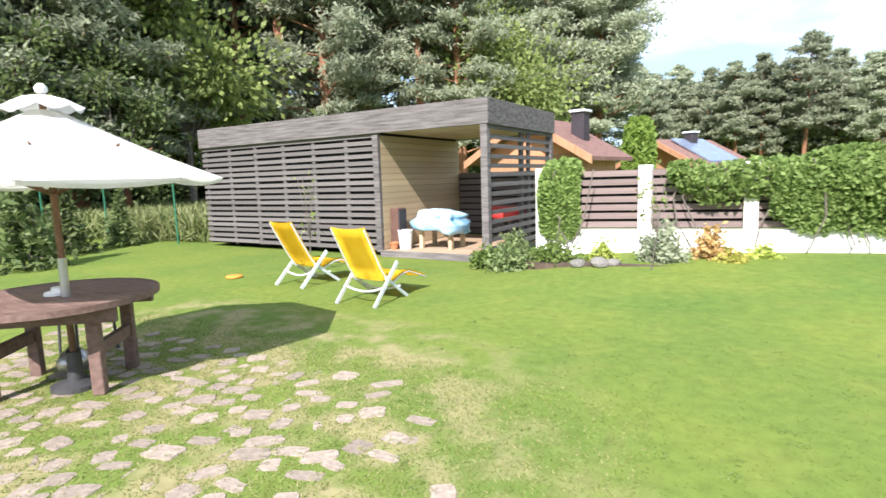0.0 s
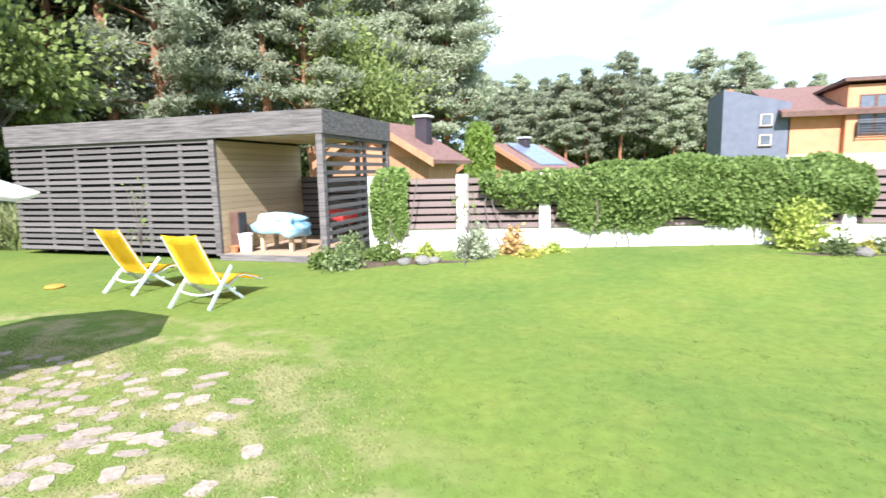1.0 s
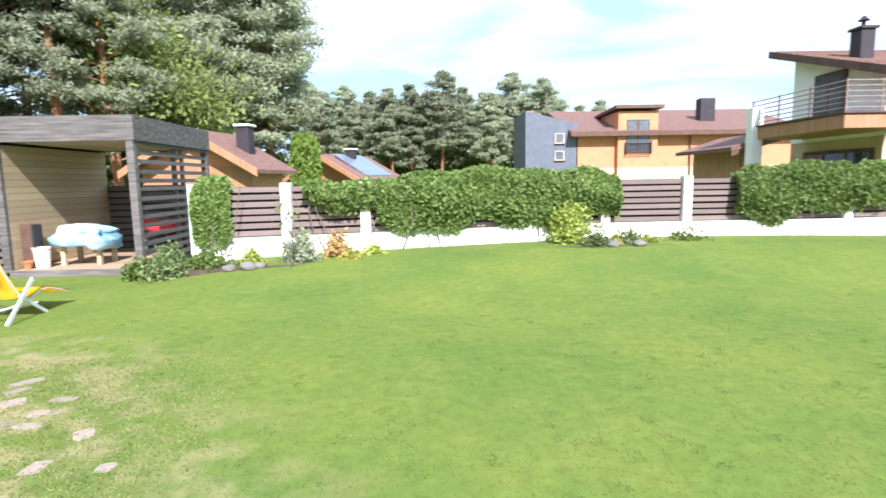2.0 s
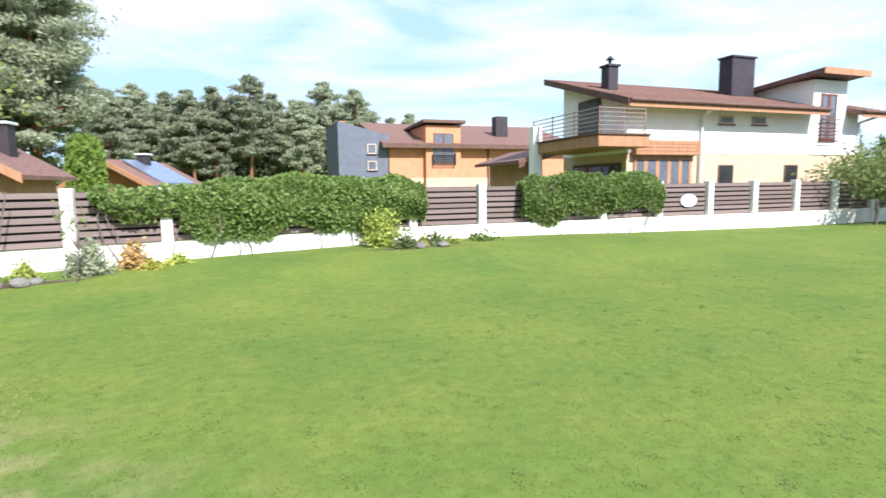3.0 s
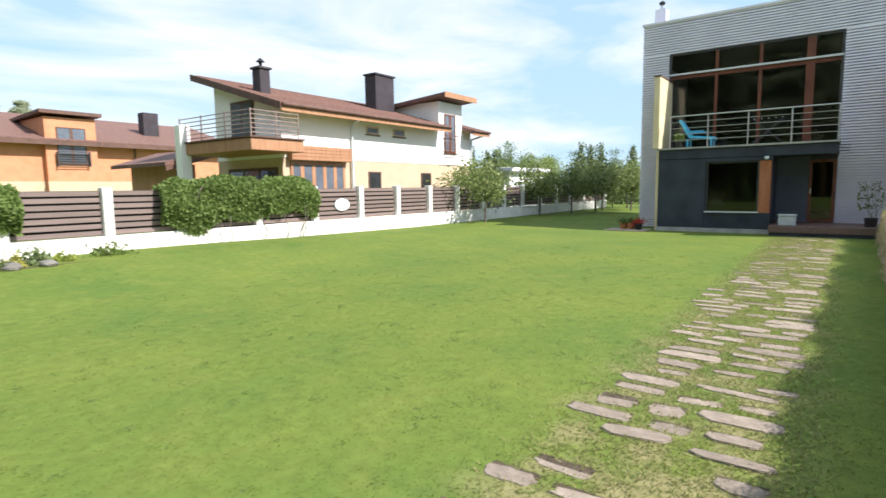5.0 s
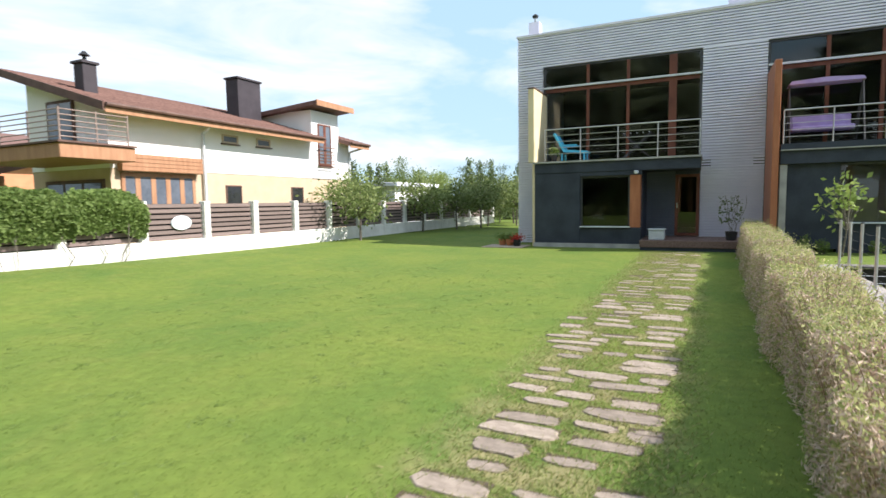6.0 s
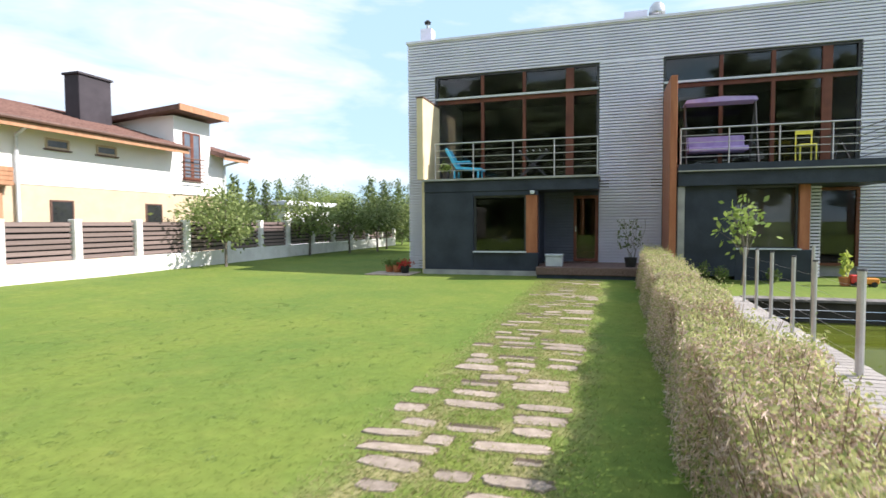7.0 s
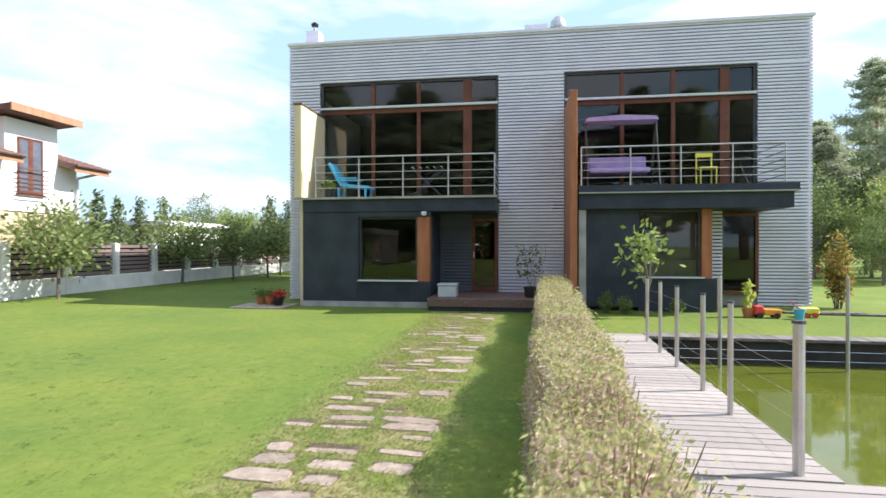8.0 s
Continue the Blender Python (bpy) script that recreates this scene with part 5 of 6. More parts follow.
# ---- hedge ----
def build_hedge():
    h = top("hedge", (12, 5.0, 0), "clipped low privet hedge, partly bare and brown", "hedge")
    g = np.random.default_rng(40)
    xa, xb = 1.6, 18.9

    def cloud(n, grow=0.0, x_lo=xa, x_hi=xb):
        x = x_lo + (x_hi - x_lo) * g.uniform(0, 1, n) ** 1.25
        mid = 4.9 - 0.03 * (x - 7)
        half = 0.265 + 0.04 * np.sin(x * 1.9) + 0.03 * np.sin(x * 5.3)
        hi = 0.77 + 0.05 * np.sin(x * 2.7 + 1) + 0.03 * np.sin(x * 7.1)
        face = g.uniform(0, 1, n)
        u = g.uniform(-1, 1, n)
        z = g.uniform(0.03, 1, n) * hi
        y = u * half
        on_top = face < 0.42
        side = ~on_top
        z[on_top] = hi[on_top] - g.exponential(0.06, on_top.sum())
        y[side] = np.sign(u[side]) * (half[side] - g.exponential(0.06, side.sum()))
        foot = np.clip((x - 6.6) / 1.6, 0, 1) * np.clip(1 - z / hi, 0, 1)
        y[side & (u > 0)] += 0.1 * foot[side & (u > 0)]
        z += g.normal(0, 0.02, n) + grow * g.exponential(0.05, n)
        y += g.normal(0, 0.02, n)
        return np.stack([x, mid + y, np.maximum(z, 0.02)], 1)
    c = cloud(120000, 0.7)
    leaves("foliage", c, g.uniform(0.009, 0.022, len(c)), HEDGE, h, 41, 1.8)
    c = cloud(150000)
    leaves("dry_leaves", c, g.uniform(0.007, 0.016, len(c)), HEDGETWIG, h, 42, 4.2, up=0.3)
    x = g.uniform(xa, xb, 5200)
    mid = 4.9 - 0.03 * (x - 7)
    c = np.stack([x, mid + g.uniform(-0.19, 0.19, 5200), g.uniform(0.05, 0.55, 5200)], 1)
    leaves("inner_twig_mass", c, g.uniform(0.06, 0.12, 5200), HEDGETWIG, h, 43, 1.4)
    r = random.Random(9)
    bm = bmesh.new()
    for k in range(1500):
        x = xa + (xb - xa) * r.random() ** 1.3
        m = 4.9 - 0.03 * (x - 7)
        p = Vector((x, m + r.uniform(-0.15, 0.15), 0))
        q = Vector((x + r.uniform(-0.2, 0.2), m + r.uniform(-0.33, 0.33), r.uniform(0.55, 0.9)))
        rod(p, q, 0.006, 0.0022, 4, bm)
    part("twig_mass", bm, TWIG, h, "bare brown twigs")


TWIG = mat("twig", (0.2, 0.13, 0.08), (0.36, 0.26, 0.18), 0.9, 8, 60, 0.2)
build_hedge()


# ---- pond and jetty ----
def build_pond():
    setting("water", box(9.58, 15.37, -6.02, 3.27, -0.9, -0.32), WATER, "still green pond water", "water")
    w = top("pond_wall", (15.3, -1, 0), "dark plank-lined pond edge", "wall", kind="structure")
    for k in range(3):
        part("plank", box(15.3, 15.36, -6, 3.2, -0.4 + k * 0.15, -0.265 + k * 0.15), DARKWOOD, w)
    part("cap", box(15.2, 15.6, -6, 3.2, 0.055, 0.1), GREYWOOD, w)
    part("plank", box(9.55, 15.3, 3.24, 3.3, -0.6, 0.02), DARKWOOD, w)
    part("plank", box(9.52, 9.58, -6, 3.24, -0.6, 0.02), DARKWOOD, w)
    j = top("jetty", (12, 3.9, 0), "weathered grey plank jetty along the pond", "jetty")
    part("beam", box(9.7, 15.4, 3.35, 3.43, 0.0, 0.07), GREYWOOD, j)
    part("beam", box(9.7, 15.4, 4.3, 4.38, 0.0, 0.07), GREYWOOD, j)
    part("beam", box(5.15, 9.6, 3.5, 3.58, 0.0, 0.07), GREYWOOD, j)
    part("beam", box(5.15, 9.6, -3.0, -2.92, 0.0, 0.07), GREYWOOD, j)
    r = random.Random(3)
    spots = [put_box(9.72 + k * 0.125, 3.83 + r.uniform(-0.01, 0.01), 0.087, 0.112, 1.2, 0.03, r.uniform(-0.3, 0.3)) for k in range(46)]
    spots += [put_box(5.2 + k * 0.125, 0.8 + r.uniform(-0.02, 0.02), 0.087, 0.112, 7.6, 0.03, r.uniform(-0.05, 0.05)) for k in range(36)]
    pieces("plank", unit(), JETTYWOOD, j, spots)
    # slim posts with a net of thin lines
    posts = [(9.75, 3.45), (11.0, 3.42), (11.8, 3.4), (12.9, 3.36), (13.8, 3.34), (14.7, 3.32)]
    f = top("pond_fence", (12.5, 3.6, 0.1), "grey metal pond posts with thin stretched lines", "fence")
    for i, (x, y) in enumerate(posts):
        part("post", tube([(x, y, -0.3), (x, y, 1.07)], 0.036 if i == 0 else 0.024, 10), STEEL, f)
        part("cap", revolve([(0.042 if i == 0 else 0.028, 0), (0.04 if i == 0 else 0.025, 0.02)], (x, y, 1.07), 10), DARKSTEEL, f)
    for x, y in ((14.9, 2.2), (14.9, 0.4)):
        part("post", tube([(x, y, -0.4), (x, y, 1.1)], 0.028, 10), STEEL, f)
    for (xa_, ya_), (xb_, yb_) in zip(posts, posts[1:]):
        for k in range(6):
            z = 0.12 + k * 0.16
            part("line", tube([(xa_, ya_, z), ((xa_ + xb_) / 2, (ya_ + yb_) / 2, z - 0.015), (xb_, yb_, z)], 0.0013, 4), STEEL, f)


DARKWOOD = mat("wet_dark_wood", (0.02, 0.018, 0.017), (0.05, 0.045, 0.04), 0.7, 3, 40, 0.3, rand=0.2)
JETTYWOOD = mat("jetty_wood", (0.22, 0.2, 0.185), (0.42, 0.385, 0.36), 0.85, 3, 40, 0.4, stretch=(8, 1, 8), rand=0.16)
build_pond()


# ---- parasol, table and chairs ----
def build_parasol():
    x, y = -6.8, 9.8
    p = top("parasol", (x, y, 0), "open white canvas parasol with a wooden pole", "parasol")
    part("pole", rod((x, y, 0.02), (x, y, 2.3), 0.026, 0.024, 12), PARASOLPOLE, p)
    part("pole_sleeve", rod((x, y, 0.74), (x, y, 1.05), 0.032, 0.032, 12), STEEL, p)
    part("base", revolve([(0.18, 0), (0.18, 0.04), (0.06, 0.07), (0.05, 0.3)], (x, y, 0), 20), DARKSTEEL, p)
    # eight-sided canopy with sagging seams
    R, zr, za = 1.22, 1.64, 2.27
    n, rings = 8, 6

    def canopy(r_in, r_out, z_in, z_out, thick, steps, sag):
        bm = bmesh.new()
        grid = []
        for s in range(steps + 1):
            u = s / steps
            ring = []
            for k in range(n * 4):
                a = 2 * math.pi * (k / (n * 4)) + 0.24
                q = (k % 4) / 4
                pull = 1 - (1 - math.cos(math.pi / n)) * math.sin(math.pi * q) - 0.012 * math.sin(math.pi * q) * u
                r = (r_in + (r_out - r_in) * u) * pull
                z = z_in + (z_out - z_in) * u - sag * math.sin(math.pi * u) - 0.035 * math.sin(math.pi * q) * u
                ring.append(bm.verts.new((x + r * math.cos(a), y + r * math.sin(a), z)))
            grid.append(ring)
        for a, b in zip(grid, grid[1:]):
            for k in range(n * 4):
                bm.faces.new((a[k], b[k], b[(k + 1) % (n * 4)], a[(k + 1) % (n * 4)]))
        bmesh.ops.solidify(bm, geom=bm.faces[:], thickness=thick)
        return bm
    can = part("canopy", canopy(0.1, R, za - 0.1, zr, 0.006, rings, 0.02), CANVAS, p, "white canvas canopy")
    part("valance", canopy(R, R - 0.01, zr - 0.005, zr - 0.03, 0.006, 1, 0.0), CANVAS, can)
    part("vent_cap", canopy(0.02, 0.27, za + 0.02, za - 0.07, 0.006, 2, -0.02), CANVAS, can, "small raised vent cap")
    part("finial", revolve([(0.02, 0), (0.04, 0.02), (0.045, 0.05), (0.02, 0.08)], (x, y, za + 0.02), 12), WHITEPLASTIC, p, smooth=True)
    for k in range(n):
        a = 2 * math.pi * k / n + 0.24
        tip = (x + (R - 0.02) * math.cos(a), y + (R - 0.02) * math.sin(a), zr - 0.015)
        rib = part("rib", rod((x + 0.05 * math.cos(a), y + 0.05 * math.sin(a), za - 0.16), tip, 0.011, 0.009, 6), PARASOLPOLE, p)
        m = (x + 0.7 * math.cos(a), y + 0.7 * math.sin(a), zr + 0.25)
        part("strut", rod((x + 0.03 * math.cos(a), y + 0.03 * math.sin(a), 1.55), m, 0.009, 0.009, 6), PARASOLPOLE, rib)
    # table
    x = -6.95
    t = top("round_table", (x, y, 0), "round dark brown slatted wooden garden table", "table")
    R = 0.7
    for i in range(-6, 7):
        lo, hi = max(-0.685, i * 0.106 - 0.05), min(0.685, i * 0.106 + 0.05)
        side = [(math.sqrt(R * R - v * v), v) for v in [lo + (hi - lo) * k / 6 for k in range(7)]]
        bm = prism(side + [(-u, v) for u, v in reversed(side)], "z", 0.715, 0.745)
        bm.transform(pose(x, y, 0, 0, 0, 58))
        part("plank", bm, TABLEWOOD, t)
    bm = bmesh.new()
    ring = [[bm.verts.new((x + q * math.cos(2 * math.pi * k / 48), y + q * math.sin(2 * math.pi * k / 48), z)) for k in range(48)] for q, z in ((R + 0.003, 0.7), (R + 0.03, 0.7), (R + 0.03, 0.748), (R + 0.003, 0.748))]
    for p_, q_ in zip(ring, ring[1:] + ring[:1]):
        for k in range(48):
            bm.faces.new((p_[k], p_[(k + 1) % 48], q_[(k + 1) % 48], q_[k]))
    part("rim", bm, TABLEWOOD, t, "rounded wooden rim")
    for sx, sy in ((-1, -1), (-1, 1), (1, -1), (1, 1)):
        bm = box(sx * 0.38 - 0.045, sx * 0.38 + 0.045, sy * 0.3 - 0.04, sy * 0.3 + 0.04, 0, 0.71, 0.006)
        bm.transform(pose(x, y, 0, 0, 0, 40))
        part("leg", bm, TABLEWOOD, t)
    for v in (-0.36, 0.36):
        bm = box(-0.58, 0.58, v - 0.025, v + 0.025, 0.58, 0.7, 0.005)
        bm.transform(pose(x, y, 0, 0, 0, 40))
        part("brace", bm, TABLEWOOD, t)
    for v in (-0.38, 0.38):
        bm = box(v - 0.03, v + 0.03, -0.255, 0.255, 0.3, 0.4, 0.005)
        bm.transform(pose(x, y, 0, 0, 0, 40))
        part("stretcher", bm, TABLEWOOD, t)
    part("collar", revolve([(0.09, 0), (0.085, 0.025), (0.04, 0.03), (0.035, 0.06)], (x, y, 0.747), 16), WHITEPLASTIC, t, "white parasol collar")
    # small stool behind the table
    s = top("stool", (-7.75, 10.35, 0), "small black metal stool with a dark seat", "stool")
    part("seat", box(-7.97, -7.53, 10.13, 10.57, 0.42, 0.46, 0.01), BLACKPLASTIC, s)
    for sx in (-0.18, 0.18):
        for sy in (-0.18, 0.18):
            part("leg", tube([(-7.75 + sx, 10.35 + sy, 0), (-7.75 + sx * 0.9, 10.35 + sy * 0.9, 0.42)], 0.014), DARKSTEEL, s)
    b = top("glass_lantern", (-7.15, 9.95, 0), "round glass lantern under the table", "lantern")
    part("globe", revolve([(0.05, 0.0), (0.12, 0.06), (0.13, 0.13), (0.09, 0.2), (0.05, 0.22)], (-7.15, 9.95, 0), 16), STEEL, b, smooth=True)
    part("lid", revolve([(0.055, 0), (0.02, 0.04)], (-7.15, 9.95, 0.222), 12), DARKSTEEL, b)


build_parasol()


def recliner():
    """A folding recliner that faces +x, feet on the ground round the origin."""
    c = top("reclining_chair", (0, 0, 0), "yellow cloth reclining garden chair with a white metal frame", "chair", "yellow garden chairs")
    w = 0.3
    # cloth: headrest, back, seat and leg rest as one sling
    line = [(-0.5, 1.08), (-0.42, 0.94), (-0.18, 0.52), (-0.02, 0.3), (0.1, 0.27), (0.35, 0.36), (0.5, 0.37), (0.8, 0.27), (0.98, 0.2)]

    def sling(a, b, width, lift):
        bm = bmesh.new()
        cols = []
        for i in range(a, b + 1):
            px, pz = line[i]
            cols.append([bm.verts.new((px, v * width, pz + lift - 0.025 * (1 - abs(v) ** 2))) for v in (-1, -0.5, 0, 0.5, 1)])
        for p, q in zip(cols, cols[1:]):
            for k in range(4):
                bm.faces.new((p[k], q[k], q[k + 1], p[k + 1]))
        bmesh.ops.solidify(bm, geom=bm.faces[:], thickness=0.025)
        return bm
    part("backrest", sling(0, 3, w, 0.02), YELLOWCLOTH, c, smooth=True)
    part("seat", sling(3, 6, w, 0.02), YELLOWCLOTH, c, smooth=True)
    part("leg_rest", sling(6, 8, w, 0.02), YELLOWCLOTH, c, smooth=True)
    for s in (-1, 1):
        y = s * (w - 0.015)
        part("side_rail", tube([(px, y, pz - 0.012) for px, pz in line], 0.012), WHITEMETAL, c)
        y = s * (w + 0.035)
        # flat crossed legs
        leg = part("rear_leg", box(-0.03, 0.03, -0.013, 0.013, 0, 0.8, 0.005), WHITEMETAL, c)
        leg.matrix_basis = pose(-0.42, y, 0.0, 0, 46, 0)
        leg = part("front_leg", box(-0.026, 0.026, -0.012, 0.012, 0, 0.62, 0.005), WHITEMETAL, c)
        leg.matrix_basis = pose(0.42, y - s * 0.028, 0.0, 0, -55, 0)
    # bowed bars between the legs
    for px, pz in ((-0.22, 0.24), (0.2, 0.2)):
        part("cross_bar", tube([(px, v * (w + 0.035), pz - 0.07 * (1 - v * v)) for v in (-1, -0.7, -0.35, 0, 0.35, 0.7, 1)], 0.015), WHITEMETAL, c)
    return c


ch = recliner()
ch.matrix_basis = pose(-6.56, 13.3, 0, 0, 0, 91) @ Matrix.Diagonal((0.92, 0.92, 0.92, 1))
copy_thing(ch, pose(-8.3, 13.85, 0, 0, 0, 84))


# ---- things in the shed porch ----
def build_porch_things():
    x, y, z = -8.0, 17.45, 0.13
    t = top("covered_grill", (x, y, z), "low wooden table under a pale blue plastic cover", "table")
    for sx in (-0.35, 0.35):
        for sy in (-0.25, 0.25):
            part("leg", box(x + sx - 0.04, x + sx + 0.04, y + sy - 0.04, y + sy + 0.04, z, z + 0.4), TANWOOD, t)
    bm = bmesh.new()
    bmesh.ops.create_cube(bm, size=1.0)
    bmesh.ops.subdivide_edges(bm, edges=bm.edges[:], cuts=5, use_grid_fill=True)
    for v in bm.verts:
        f = 1 + (0.12 if v.co.z < 0 else -0.12)
        v.co = Vector((v.co.x * 0.9 * f, v.co.y * 0.75 * f, v.co.z * 0.4))
        v.co += Vector((noise.noise(v.co * 4), noise.noise(v.co * 4 + Vector((5, 0, 0))), noise.noise(v.co * 4 + Vector((0, 7, 0))))) * 0.09
        if v.co.z > 0.1:
            v.co.z -= 0.18 * (v.co.x ** 2 + v.co.y ** 2)
    bm.transform(pose(x, y, z + 0.58, 0, 8, 0))
    part("cover", bm, BLUECLOTH, t, "crumpled pale blue plastic cover", smooth=True)
    b = top("bucket", (-8.62, 16.98, z), "white plastic bucket on the porch floor", "bucket")
    part("body", revolve([(0.12, 0), (0.15, 0.36), (0.16, 0.37), (0.16, 0.4), (0.14, 0.4), (0.11, 0.03)], (-8.62, 16.98, z), 18), WHITEPLASTIC, b)
    part("handle", tube([(-8.77, 16.98, z + 0.37), (-8.73, 16.88, z + 0.3), (-8.62, 16.84, z + 0.27), (-8.5, 16.88, z + 0.3), (-8.47, 16.98, z + 0.37)], 0.006, 6), STEEL, b)
    b = top("clay_pot", (-8.82, 16.85, z), "small terracotta pot on the porch floor", "pot")
    part("body", revolve([(0.06, 0), (0.09, 0.12), (0.1, 0.12), (0.1, 0.15), (0.08, 0.15), (0.06, 0.04)], (-8.82, 16.85, z), 14), TERRACOTTA, b)
    part("soil", revolve([(0.075, 0), (0.07, 0.01)], (-8.82, 16.85, z + 0.11), 14), SOIL, b)
    h = top("wall_cupboard", (-8.9, 17.1, z), "narrow dark cupboard against the porch wall", "cupboard")
    part("body", box(-8.97, -8.77, 16.95, 17.25, z, z + 0.85, 0.008), BROWNTRIM, h)
    part("door", box(-8.768, -8.75, 16.97, 17.23, z + 0.03, z + 0.82), DARKSTEEL, h)
    k = top("sledge", (-7.1, 18.7, z), "red plastic sledge resting on trestles", "sledge")
    bm = bmesh.new()
    prof = []
    L = 0.62
    for i in range(13):
        u = -1 + 2 * i / 12
        r = 0.27 * math.sqrt(max(0.0, 1 - u * u)) + 0.012
        prof.append([bm.verts.new((-7.1 + u * L * 0.85, 18.75 + r * math.cos(a), z + 0.62 + 0.1 * u * u + r * 0.62 * math.sin(a))) for a in [2 * math.pi * q / 12 for q in range(12)]])
    for p, q in zip(prof, prof[1:]):
        for j in range(12):
            bm.faces.new((p[j], p[(j + 1) % 12], q[(j + 1) % 12], q[j]))
    bm.faces.new(prof[0][::-1])
    bm.faces.new(prof[-1])
    part("hull", bm, REDPLASTIC, k, smooth=True)
    for xx in (-7.4, -6.9):
        tr = part("trestle", box(xx - 0.03, xx + 0.03, 18.45, 19.05, z + 0.4, z + 0.46), GREYWOOD, k)
        for yy in (18.5, 19.0):
            part("trestle_leg", box(xx - 0.025, xx + 0.025, yy - 0.025, yy + 0.025, z, z + 0.4), GREYWOOD, tr)
    b = top("storage_chest", (-7.0, 19.4, z), "dark storage box at the back of the porch", "box")
    part("body", box(-7.4, -6.75, 19.25, 19.75, z, z + 0.35, 0.015), BLACKPLASTIC, b)
    part("lid", box(-7.42, -6.73, 19.23, 19.77, z + 0.352, z + 0.39, 0.008), BLACKPLASTIC, b)


build_porch_things()


# ---- things on and before the balconies ----
def sun_lounger(x, y, z):
    c = top("lounge_chair", (x, y, z), "bright blue plastic lounge chair on the balcony", "chair")
    bm = prism([(y + 0.55, z + 0.95), (y + 0.6, z + 0.9), (y + 0.25, z + 0.3), (y - 0.55, z + 0.24), (y - 0.55, z + 0.3), (y + 0.2, z + 0.37)], "x", x - 0.3, x + 0.3)
    part("shell", bm, BLUEPLASTIC, c)
    for sx in (-0.26, 0.26):
        for yy in (y - 0.45, y + 0.3):
            part("leg", box(x + sx - 0.025, x + sx + 0.025, yy - 0.025, yy + 0.025, z, z + 0.26), BLUEPLASTIC, c)
        part("armrest", box(x + sx - 0.03, x + sx + 0.03, y - 0.2, y + 0.4, z + 0.5, z + 0.54), BLUEPLASTIC, c)


def build_balcony_things():
    z = 2.9
    sun_lounger(FX + 0.6, 9.9, z)
    s = top("drying_rack", (FX + 0.9, 7.9, z), "folded dark frame rack on the balcony", "rack")
    for a, b in (((7.4, 0.0), (8.3, 0.85)), ((8.3, 0.0), (7.4, 0.85))):
        part("frame", tube([(FX + 0.8, a[0], z + a[1]), (FX + 0.8, b[0], z + b[1])], 0.018), DARKSTEEL, s)
        part("frame", tube([(FX + 1.1, a[0], z + a[1]), (FX + 1.1, b[0], z + b[1])], 0.018), DARKSTEEL, s)
    for k in range(5):
        part("bar", tube([(FX + 0.8, 7.45 + k * 0.2, z + 0.85), (FX + 1.1, 7.45 + k * 0.2, z + 0.85)], 0.012), WHITEMETAL, s)
    p = top("flower_pot", (FX + 0.25, 10.45, z), "small plant in a dark pot on the balcony", "plant")
    part("pot", revolve([(0.08, 0), (0.12, 0.2), (0.1, 0.2), (0.07, 0.05)], (FX + 0.25, 10.45, z), 14), BLACKPLASTIC, p)
    g = np.random.default_rng(60)
    leaves("foliage", np.array((FX + 0.25, 10.45, z + 0.3)) + g.normal(size=(160, 3)) * 0.08, g.uniform(0.05, 0.1, 160), BROAD, p, 61)
    z = 3.02
    w = top("garden_swing", (FX + 0.7, 2.7, z), "garden swing seat with a purple canopy", "swing")
    part("canopy", prism([(1.86, z + 1.74), (3.66, z + 1.74), (3.6, z + 1.83), (2.75, z + 1.88), (1.92, z + 1.83)], "x", FX + 0.4, FX + 1.0), PURPLECLOTH, w)
    part("seat", box(FX + 0.45, FX + 1.05, 2.05, 3.55, z + 0.42, z + 0.55, 0.03), PURPLECLOTH, w)
    part("backrest", box(FX + 0.98, FX + 1.1, 2.05, 3.55, z + 0.5, z + 0.9, 0.03), PURPLECLOTH, w)
    for yy in (1.88, 3.62):
        part("frame", tube([(FX + 0.2, yy, z), (FX + 0.65, yy, z + 1.74), (FX + 1.2, yy, z)], 0.022), DARKSTEEL, w)
        part("hanger", tube([(FX + 0.7, yy, z + 1.74), (FX + 0.7, yy + (0.12 if yy < 2 else -0.12), z + 0.5)], 0.008), DARKSTEEL, w)
    c = top("step_chair", (FX + 0.4, 0.75, z), "yellow painted metal chair on the balcony", "chair")
    part("seat", box(FX + 0.2, FX + 0.6, 0.55, 0.95, z + 0.45, z + 0.49, 0.008), YELLOWPAINT, c)
    part("backrest", box(FX + 0.57, FX + 0.6, 0.55, 0.95, z + 0.78, z + 0.88, 0.005), YELLOWPAINT, c)
    for dx in (0.22, 0.58):
        for dy in (0.57, 0.93):
            part("leg", tube([(FX + dx, dy, z), (FX + dx, dy, z + (0.88 if dx > 0.5 else 0.45))], 0.016), YELLOWPAINT, c)
    t = top("bistro_table", (FX + 0.6, -0.05, z), "thin metal bistro table with chairs folded beside it", "table")
    part("tabletop", revolve([(0.3, 0.7), (0.3, 0.72)], (FX + 0.6, -0.05, z), 20), DARKSTEEL, t)
    for a in (0, 120, 240):
        part("leg", tube([(FX + 0.6 + 0.28 * math.cos(radians(a)), -0.05 + 0.28 * math.sin(radians(a)), z), (FX + 0.6, -0.05, z + 0.7)], 0.012), DARKSTEEL, t)
    # ground level
    b = top("storage_box", (FX - 0.45, 7.05, 0.31), "pale grey plastic storage box on the terrace step", "box")
    part("body", box(FX - 0.7, FX - 0.3, 6.85, 7.3, 0.31, 0.6, 0.02), SHEETPLASTIC, b)
    part("lid", box(FX - 0.72, FX - 0.28, 6.83, 7.32, 0.602, 0.65, 0.012), SHEETPLASTIC, b)
    b = top("plant_pot", (FX - 0.35, 5.05, 0.31), "black round pot with a thin climbing plant", "pot")
